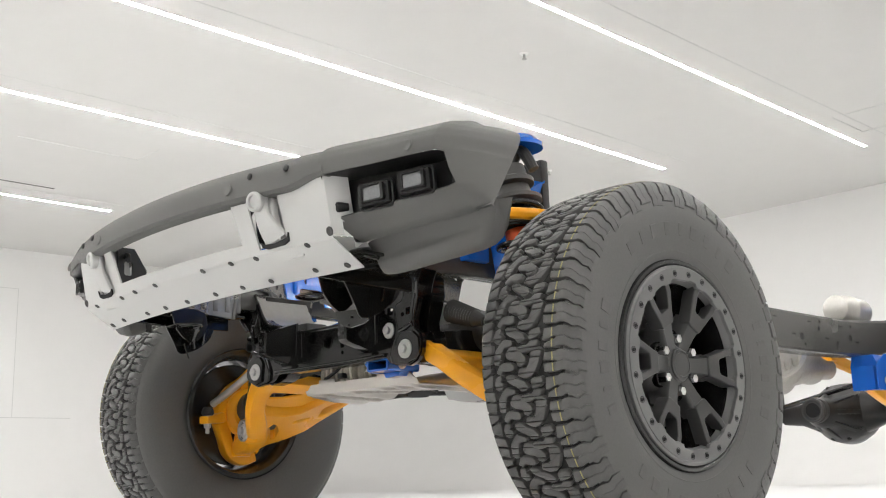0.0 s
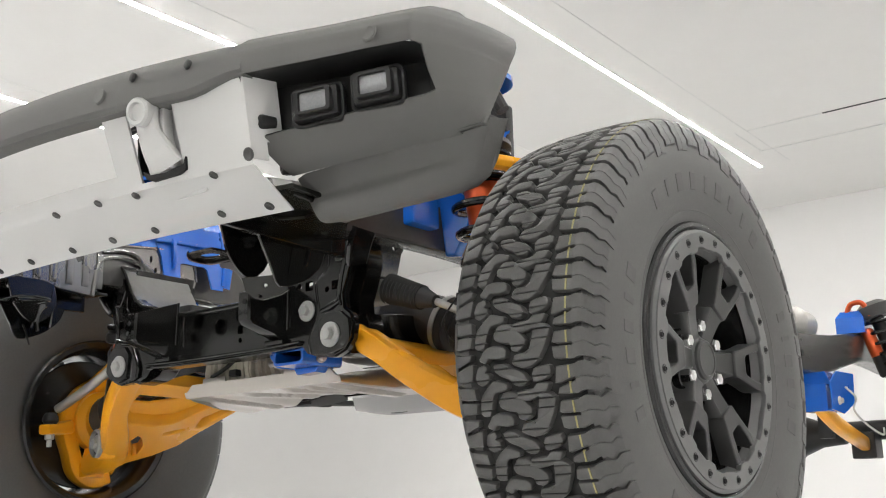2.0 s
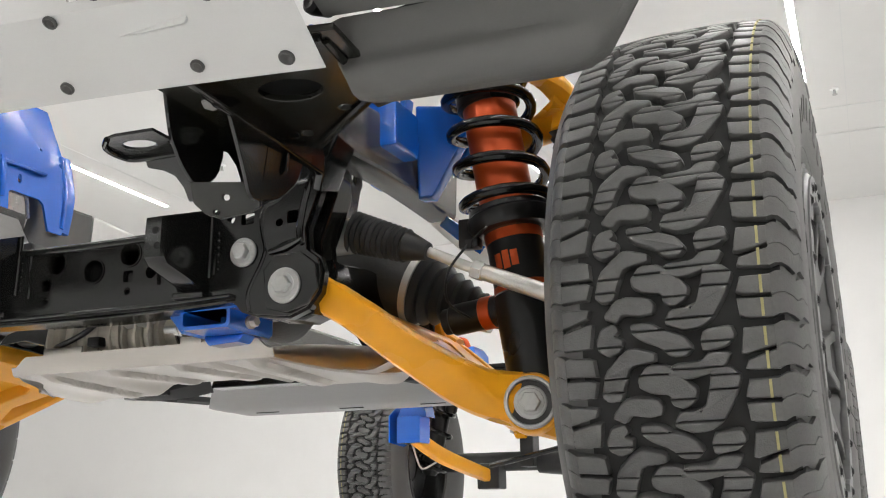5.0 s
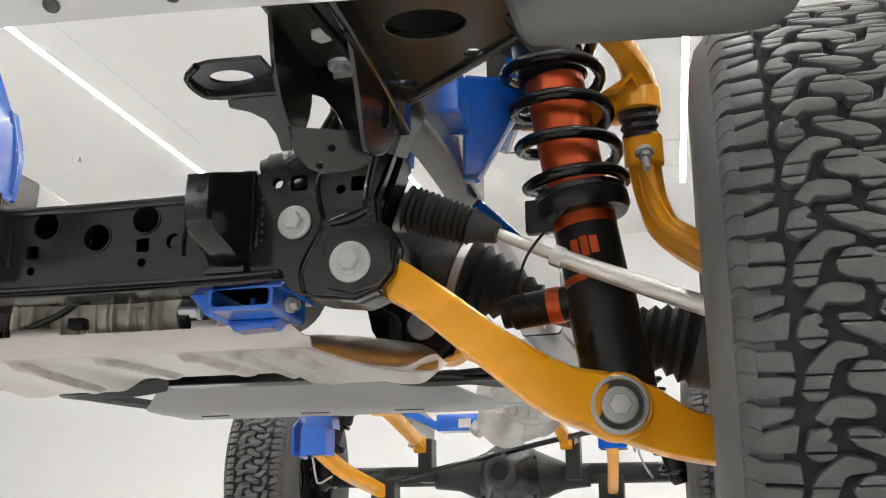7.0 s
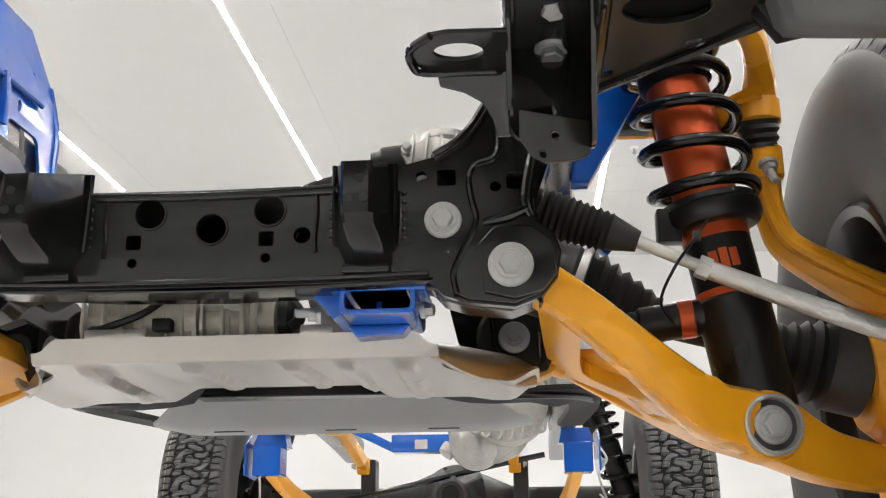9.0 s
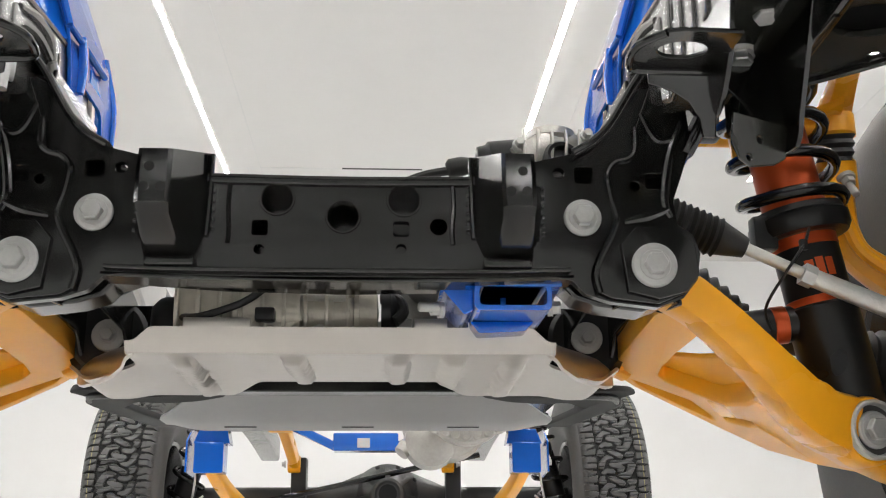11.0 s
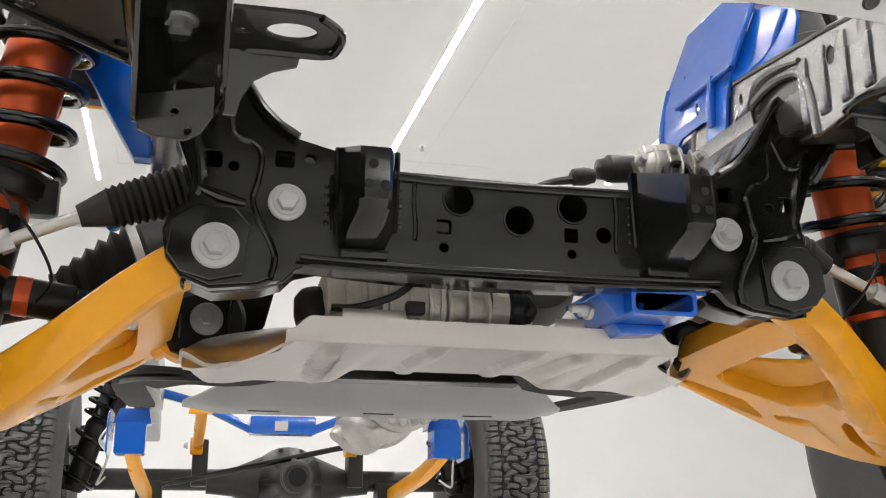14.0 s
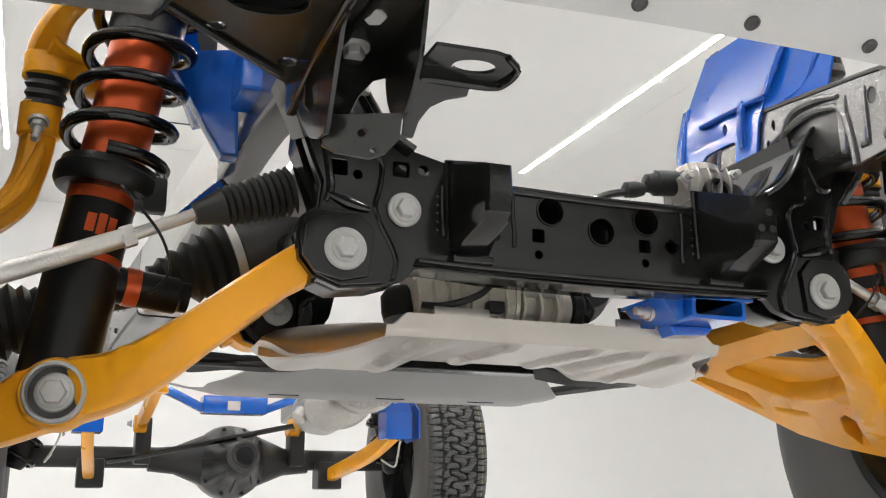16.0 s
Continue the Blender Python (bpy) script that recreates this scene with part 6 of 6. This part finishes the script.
for s in SIDES:
    rb = group("rear_link_bracket", "glossy blue rear link bracket under the frame rail")
    part("bracket", sheet(rrect(0.475, 0.570, 0.508, 0.608, 0.006), 0.10, lambda a, b, h: (s * a, 2.09 + h, b), (), 0.004), BLUE, rb)
    part("side_plate", sheet([(2.07, 0.51), (2.07, 0.61), (2.15, 0.655), (2.36, 0.66), (2.34, 0.545), (2.20, 0.50)], 0.006, lambda a, b, h: (s * (0.588 + h), a, b), [circle(2.28, 0.60, 0.012, 14)], 0.001), BLUE, rb)
    part("upper_gusset", sheet([(0.46, 0.606), (0.58, 0.606), (0.56, 0.655), (0.47, 0.655)], 0.09, lambda a, b, h: (s * a, 2.12 + h, b), (), 0.003), BLUE, rb)
    bolt(rb, mx(s, (0.597, 2.14, 0.545)), (s, 0, 0), 0.016, 0.011, ZINC)
    part("brake_line", tube([mx(s, p) for p in ((0.60, 2.22, 0.60), (0.625, 2.25, 0.56), (0.60, 2.30, 0.52), (0.615, 2.38, 0.47), (0.64, 2.5, 0.43), (0.62, 2.6, 0.46))], 0.004, 8, 5), ALU, rb)
    ll = group("rear_lower_link", "yellow-orange painted rear trailing link")
    part("bar", beam([mx(s, (0.520, 2.14, 0.535)), mx(s, (0.505, 2.4, 0.47)), mx(s, (0.475, 2.86, 0.405))], [(0.042, 0.055), (0.038, 0.06), (0.042, 0.055)], side=(1, 0, 0)), YELLOW, ll)
    ul = group("rear_upper_link", "yellow-orange painted rear upper link")
    part("bar", beam([mx(s, (0.30, 2.25, 0.68)), mx(s, (0.298, 2.5, 0.64)), mx(s, (0.30, 2.85, 0.585))], [(0.04, 0.05)] * 3, side=(1, 0, 0)), YELLOW, ul)
    part("front_bracket", sheet([(0.265, 0.655), (0.345, 0.655), (0.335, 0.70), (0.275, 0.70)], 0.05, lambda a, b, h: (s * a, 2.21 + h, b), (), 0.003), YELLOW, ul)
    part("link_eye", lathe([(-0.024, 0.030), (-0.020, 0.034), (0.020, 0.034), (0.024, 0.030)], mx(s, (0.302, 2.79, 0.592)), (1, 0, 0), 24), YELLOW, ul)
    bolt(ul, mx(s, (0.335, 2.79, 0.592)), (s, 0, 0), 0.014, 0.010, ZINC)
    rs = group("rear_damper", "black rear coil-over damper with orange reservoir")
    r_low, r_top = mx(s, (0.745, 2.82, 0.42)), mx(s, (0.585, 2.76, 0.98))
    r_ax = (r_top - r_low).normalized()
    part("body", lathe([(0, 0.03), (0.02, 0.042), (0.26, 0.042), (0.28, 0.03), (0.55, 0.028)], r_low, r_ax, 24), SHOCKBLACK, rs)
    part("reservoir", lathe([(0.27, 0.02), (0.28, 0.027), (0.36, 0.027)], r_low + mx(s, (-0.055, -0.03, 0)), r_ax, 20), SHOCKBLACK, rs)
    part("reservoir_sleeve", lathe([(0.36, 0.027), (0.47, 0.027), (0.48, 0.02)], r_low + mx(s, (-0.055, -0.03, 0)), r_ax, 20), ORANGE, rs, "orange reservoir")
    ru, rv, rw = basis(r_ax)
    hel = [r_low + r_ax * (0.27 + 0.27 * k / 90) + (ru * math.cos(k * 0.42) + rv * math.sin(k * 0.42)) * 0.058 for k in range(91)]
    part("coil_spring", tube(hel, 0.008, 8, 1), SPRING, rs, "glossy dark coil spring")
    part("lower_spring", tube([r_low + r_ax * (0.02 + 0.22 * k / 40) + (ru * math.cos(k * 0.45) + rv * math.sin(k * 0.45)) * 0.062 for k in range(41)], 0.010, 8, 1), SPRING, rs)
    part("top_mount", lathe([(0.53, 0.06), (0.55, 0.07), (0.58, 0.07), (0.60, 0.04)], r_low, r_ax, 24), CAST, rs)
    rt = group("rear_tower", "glossy blue rear spring tower on the frame rail")
    part("tower", skin([[mx(s, q) for q in ((0.46, 2.66, z), (0.57, 2.68, z), (0.56, 2.84, z), (0.46, 2.84, z))] for z in (0.86, 0.925)] + [[mx(s, q) for q in ((0.475, 2.69, 0.955), (0.55, 2.70, 0.955), (0.545, 2.81, 0.955), (0.475, 2.81, 0.955))]]), BLUE, rt)
    part("hose_loop", tube([mx(s, (0.50, 2.70, 0.95)), mx(s, (0.52, 2.70, 0.985)), mx(s, (0.565, 2.70, 0.985)), mx(s, (0.59, 2.71, 0.93))], 0.011, 12), ORANGE, rt, "orange curved hose")

bar = group("track_bar", "thin black rear track bar")
part("rod", tube([(-0.42, 2.72, 0.445), (-0.28, 2.70, 0.470), (0.22, 2.70, 0.580), (0.42, 2.70, 0.62)], 0.011, 12, 3), BLACK, bar)

# ---- front bumper
bumper = group("front_bumper", "grey textured plastic front bumper with fog lamps")


def bar_y(x):
    return -0.855 + 0.25 * x * x


def bar_ring(x):
    y = bar_y(x)
    low = 0.878 + 0.019 * smooth_step((abs(x) - 0.50) / 0.10)
    return [(x, y, low + 0.006), (x, y + 0.001, 0.910), (x, y + 0.003, 0.930), (x, y + 0.012, 0.947), (x, y + 0.030, 0.959), (x, y + 0.06, 0.969), (x, y + 0.10, 0.976), (x, y + 0.10, 0.950), (x, y + 0.05, 0.935), (x, y + 0.04, low - 0.004), (x, y + 0.008, low - 0.002)]


part("top_bar", skin([bar_ring(-0.606 + 1.212 * i / 48) for i in range(49)]), PLASTIC, bumper)


# section of the moulded corner: height over the lower edge, or height itself above the seventh row, and set-back from the face
WING_LOW = [(0.016, 0.150), (0.0, 0.130), (0.008, 0.106), (0.026, 0.072), (0.048, 0.045), (0.075, 0.024), (0.100, 0.012)]
WING_HIGH = [(0.905, 0.003), (0.932, 0.002), (0.949, 0.011), (0.963, 0.028), (0.975, 0.055), (0.985, 0.100)]


def wing_end(z):
    """Where the rear edge of the corner runs: it leans forward towards the bottom."""
    return -0.546 + 0.63 * max(z - 0.790, 0)


def wing_fn(s):
    """The moulded corner of the bumper: u runs along the face and then back round the side, v over the section."""
    def fn(u, v):
        low = 0.756 + 0.036 * min(max((u - 0.59) / 0.286, 0), 1)
        i = min(int(v), 11)
        f = v - i

        def row(k):
            if k < 7:
                return low + WING_LOW[k][0], WING_LOW[k][1]
            return WING_HIGH[k - 7][0] + 0.008 * smooth_step((u - 0.70) / 0.2), WING_HIGH[k - 7][1]
        (za, ia), (zb, ib) = row(i), row(i + 1)
        z, ins = za + (zb - za) * f, ia + (ib - ia) * f
        if u <= 0.87:
            return (s * u, bar_y(u) + ins, z)
        t = (u - 0.87) / 0.13
        end = wing_end(z)
        x = 0.87 + 0.050 * (1 - (1 - t) ** 2.6)
        y = min(bar_y(0.87) + ins, end)
        lean = (0.35 * ins if v >= 7 else 0.0) * smooth_step(t / 0.45)
        return (s * (x - lean), y + (end - y) * t, z)
    return fn


def in_recess(u, v):
    du, dv = (u - 0.862) / 0.018, (abs(v - 5.32) - 1.18) / 0.32
    if u > 0.880 or not 3.8 < v < 6.82:
        return False
    return not (du > 0 and dv > 0 and du * du + dv * dv > 1)


US = sorted({round(q, 4) for q in grid(0.858, 0.884, 13) + grid(0.89, 1.0, 22)} | {0.596, 0.61, 0.632, 0.652, 0.68, 0.71, 0.74, 0.77, 0.80, 0.83, 0.85})
VV = sorted({round(q, 3) for q in grid(3.8, 4.12, 6) + grid(6.5, 6.82, 6) + grid(0, 3.5, 14) + grid(4.25, 5.0, 3) + grid(5.25, 6.25, 4) + grid(7, 12, 20)})
VALANCE = [(0.0, 0.572, -0.604, 0.750, 0.594, -0.566, 0.700), (0.04, 0.580, -0.616, 0.752, 0.602, -0.575, 0.689), (0.10, 0.602, -0.618, 0.757, 0.630, -0.576, 0.686), (0.30, 0.675, -0.596, 0.767, 0.675, -0.560, 0.692), (0.50, 0.735, -0.583, 0.776, 0.720, -0.541, 0.700), (0.70, 0.800, -0.568, 0.785, 0.765, -0.522, 0.707),
           (0.85, 0.850, -0.557, 0.793, 0.805, -0.506, 0.714), (0.93, 0.874, -0.549, 0.798, 0.835, -0.497, 0.722), (0.97, 0.895, -0.540, 0.800, 0.857, -0.494, 0.736), (1.0, 0.916, -0.531, 0.802, 0.872, -0.492, 0.762)]
for s in SIDES:
    fn = wing_fn(s)
    own = pressed(US if s > 0 else US, VV if s > 0 else VV[::-1], lambda u, v: not in_recess(u, v), fn, 0.006)
    part("wing", own, PLASTIC, bumper, "", 50)
    val = []
    for w, tx, ty, tz, bx, by, bz in VALANCE:
        a, b = Vector((tx, ty + 0.007, tz + 0.010)), Vector((bx, by, bz))
        k = smooth_step(w / 0.08) * smooth_step((0.97 - w) / 0.12)
        ring = [a + Vector((0, 0.05, 0.012)), a, a.lerp(b, 0.12) + Vector((0, 0.001, 0)), a.lerp(b, 0.34) + Vector((0, 0.008 * k, 0)), a.lerp(b, 0.46) + Vector((0, 0.007 * k, 0)), a.lerp(b, 0.56) + Vector((0, -0.002 * k, 0)), a.lerp(b, 0.66) + Vector((0, -0.007 * k, 0)), a.lerp(b, 0.82) + Vector((0, -0.008 * k, 0)), a.lerp(b, 0.95) + Vector((0, -0.002 * k, -0.001)), b + Vector((0, 0.012, 0.001)), b + Vector((0, 0.05, 0.012))]
        val.append([mx(s, q) for q in ring])
    # black backing added so the gap over the valance's end stays dark
    part("valance_mount", sheet([(0.560, 0.785), (0.680, 0.800), (0.680, 0.715), (0.600, 0.700), (0.572, 0.735)], 0.02, lambda a, b, h: (s * a, -0.558 + h + (0.79 - b) * 0.3, b), (), 0.003), BLACKPLASTIC, bumper)
    part("lower_valance", skin(val), PLASTIC, bumper, "", 50)
    rim = [(0.596, 3.77), (0.66, 3.77), (0.73, 3.77), (0.80, 3.77), (0.860, 3.77), (0.875, 3.88), (0.883, 4.12), (0.883, 6.52), (0.875, 6.75), (0.860, 6.86), (0.80, 6.86), (0.73, 6.86), (0.66, 6.86), (0.596, 6.86)]
    face = [Vector(fn(u, v)) for u, v in rim]
    mid = sum(face, Vector()) / len(face)
    rows = [[q + Vector((0, 0.0035, 0)) for q in face], [q.lerp(mid, 0.03) + Vector((0, 0.012, 0)) for q in face]]
    for d in (0.050, 0.085):
        rows.append([Vector((q.x - s * 0.01, bar_y(q.x) + d, q.z)).lerp(Vector((mid.x, bar_y(q.x) + d, mid.z)), 0.06) for q in face])
    tub = skin(rows, caps=False)
    tub.faces.new([v for v in tub.verts][-14:])
    part("lamp_recess", tub, BLACKPLASTIC, bumper, "glossy black fog lamp recess")
    for xx, zz in ((0.700, 0.843), (0.794, 0.857)):
        yy = bar_y(xx) + 0.044
        mm = Matrix.Translation((s * xx, yy, zz)) @ pose(0, 0, 0, 0, s * -4, s * 20) @ Matrix.Scale(1.02, 4)
        part("fog_lamp", box(-0.038, 0.038, -0.006, 0.03, -0.026, 0.024, 0.008, m=mm), BLACKPLASTIC, bumper, "black fog lamp housing")
        part("lamp_bezel", sheet(rrect(-0.030, 0.030, -0.021, 0.019, 0.006), 0.014, lambda a, b, h, mm=mm: mm @ Vector((a, -0.018 + h, b)), [rrect(-0.0225, 0.0225, -0.0165, 0.0145, 0.004)], 0.0012), BLACKPLASTIC, bumper)
        part("lamp_surround", sheet(rrect(-0.044, 0.044, -0.034, 0.032, 0.012), 0.012, lambda a, b, h, mm=mm: mm @ Vector((a, 0.004 + h, b)), [rrect(-0.039, 0.039, -0.029, 0.027, 0.009)], 0.002), BLACKPLASTIC, bumper)
        part("fog_lens", box(-0.0235, 0.0235, -0.013, 0.0, -0.018, 0.016, 0.003, m=mm), LENS, bumper, "clear fog lamp lens")
    part("sensor", lathe([(0, 0.014), (0.002, 0.0145), (0.003, 0.011), (0.002, 0.009), (0.002, 0)], mx(s, (0.812, bar_y(0.812) + 0.0015, 0.926)), (0, -1, 0.15), 24), PLASTIC, bumper)
    for xx in (0.40, 0.51):
        part("stud", lathe([(0, 0.009), (0.004, 0.008), (0.005, 0.005)], mx(s, (xx, bar_y(xx) + 0.002, 0.928)), (0, -1, 0.15), 14), BLACKPLASTIC, bumper)
    part("oval_plug", lathe([(0, 0.014), (0.004, 0.013), (0.004, 0.0)], mx(s, (0.33, bar_y(0.33) + 0.001, 0.908)), (0, -1, 0.15), 20), PLASTIC, bumper)

# ---- light bash plate
plate = group("bash_plate", "light grey powder-coated steel bash plate with tow hook slots")


def plate_fn(x, v):
    """v runs from the top edge (0.905) down round the bend to the rear edge below."""
    a = abs(x)
    bow = (0.12 + 0.11 * min(max((v - 0.755) / 0.15, 0), 1)) * a * a + (0.10 * (a - 0.60) / 0.04 if a > 0.60 else 0)
    if v > 0.755:
        return (x, -0.838 + (0.905 - v) * 0.46 + bow, v)
    d = 0.755 - v
    return (x, -0.769 + d * 0.84 + bow, 0.755 - d * 0.54)


def plate_keep(x, v):
    a = abs(x)
    if a < 0.305 and v > 0.785:
        return False
    if (a > 0.606 and v < 0.80) or a > 0.619 or (a > 0.592 and v < 0.768) or (0.365 < a < 0.470 and 0.765 < v < 0.89):
        return False
    return True


XS = sorted(set([round(q, 4) for q in grid(-0.64, 0.64, 64)] + [-0.305, 0.305, -0.405, 0.405, -0.485, 0.485, -0.61, 0.61]))
VS = [0.65, 0.665, 0.68, 0.695, 0.71, 0.725, 0.74, 0.748, 0.755, 0.765, 0.775, 0.785, 0.795, 0.81, 0.83, 0.845, 0.86, 0.875, 0.89, 0.905]
part("plate", pressed(XS, VS, plate_keep, plate_fn, 0.005), PLATE, plate)
for s in SIDES:
    for x, v, r in ((0.594, 0.772, 0.011), (0.516, 0.752, 0.008), (0.334, 0.748, 0.008), (0.24, 0.752, 0.008), (0.12, 0.752, 0.008), (0.466, 0.672, 0.008), (0.304, 0.668, 0.008), (0.19, 0.668, 0.008), (0.07, 0.668, 0.008), (0.565, 0.668, 0.009)):
        p = Vector(plate_fn(s * x, v))
        nrm = (0, -0.9, -0.3) if v > 0.755 else (0, -0.5, -0.85)
        part("rivet", lathe([(0, r), (0.002, r), (0.003, r * 0.75), (0.0015, r * 0.5), (0.0015, 0)], p, nrm, 16), CAST, plate, "dark recessed rivet")
    part("slot_back", sheet(rrect(0.350, 0.484, 0.735, 0.902, 0.006), 0.004, lambda a, b, h: (s * a, -0.762 + (0.898 - b) * 0.26 + h, b), (), 0.001), PLATE, plate)
    for x0, x1 in ((0.361, 0.365), (0.470, 0.474)):
        part("slot_side", sheet([(-0.800, 0.89), (-0.740, 0.89), (-0.715, 0.765), (-0.752, 0.765)], 0.004, lambda a, b, h: (s * (x0 + h), a + 0.12 * x0 * x0, b), (), 0.001), PLATE, plate)
    part("slot_rib", beam([mx(s, p) for p in ((0.432, -0.770, 0.882), (0.431, -0.768, 0.845), (0.430, -0.758, 0.812), (0.432, -0.744, 0.782))], [(0.020, 0.014), (0.022, 0.016), (0.022, 0.016), (0.020, 0.014)], r=0.4), PLATE, plate)
    part("tow_hook", beam([mx(s, p) for p in ((0.410, -0.786, 0.890), (0.410, -0.790, 0.868), (0.410, -0.784, 0.838), (0.414, -0.768, 0.808), (0.420, -0.750, 0.782))], [(0.014, 0.044), (0.016, 0.050), (0.014, 0.050), (0.014, 0.066), (0.012, 0.078)], side=(0, 1, 0), r=0.42), PLATE, plate, "light painted tow hook")
    part("hook_eye", lathe([(-0.012, 0.024), (0.006, 0.024), (0.010, 0.021), (0.010, 0.016), (0.004, 0.014), (0.004, 0)], mx(s, (0.412, -0.806, 0.866)), (0.15 * s, -1, -0.2), 28), PLATE, plate)
    # dark crescent added for the shaded opening under the hook
    part("hook_mouth", sheet([(0.372, 0.782), (0.376, 0.768), (0.392, 0.762), (0.450, 0.764), (0.467, 0.770), (0.471, 0.790), (0.464, 0.779), (0.420, 0.772), (0.386, 0.774)], 0.006, lambda a, b, h: (s * a, -0.7815 + 0.12 * a * a + (0.78 - b) * 0.3 + h, b), (), 0.001), DARK, plate)
    # dark bar added for the shaded gap at the slot's top
    part("slot_gap", box(-0.030, 0.030, -0.006, 0.02, -0.005, 0.005, 0.003, m=Matrix.Translation(mx(s, (0.440, -0.790, 0.886)))), DARK, plate)
    for xx, yy, zz in ((0.606, -0.712, 0.827), (0.588, -0.640, 0.772)):
        part("edge_clip", lathe([(-0.02, 0.010), (0.002, 0.013), (0.008, 0.012), (0.011, 0.007), (0.009, 0.0)], mx(s, (xx, yy, zz)), (-0.35 * s, -1, -0.1), 18), BLACKPLASTIC, plate)
for s in SIDES:
    part("support_bracket", sheet([(-0.755, 0.785), (-0.765, 0.90), (-0.71, 0.90), (-0.67, 0.84), (-0.67, 0.785)], 0.006, lambda a, b, h: (s * (0.345 + h), a, b), [rrect(-0.74, -0.715, 0.82, 0.86, 0.006)], 0.001), BLACKPLASTIC, plate)
    part("bracket_hook", tube([mx(s, p) for p in ((0.345, -0.74, 0.872), (0.325, -0.745, 0.876), (0.305, -0.748, 0.868), (0.302, -0.748, 0.848))], 0.006, 8), BLACKPLASTIC, plate)
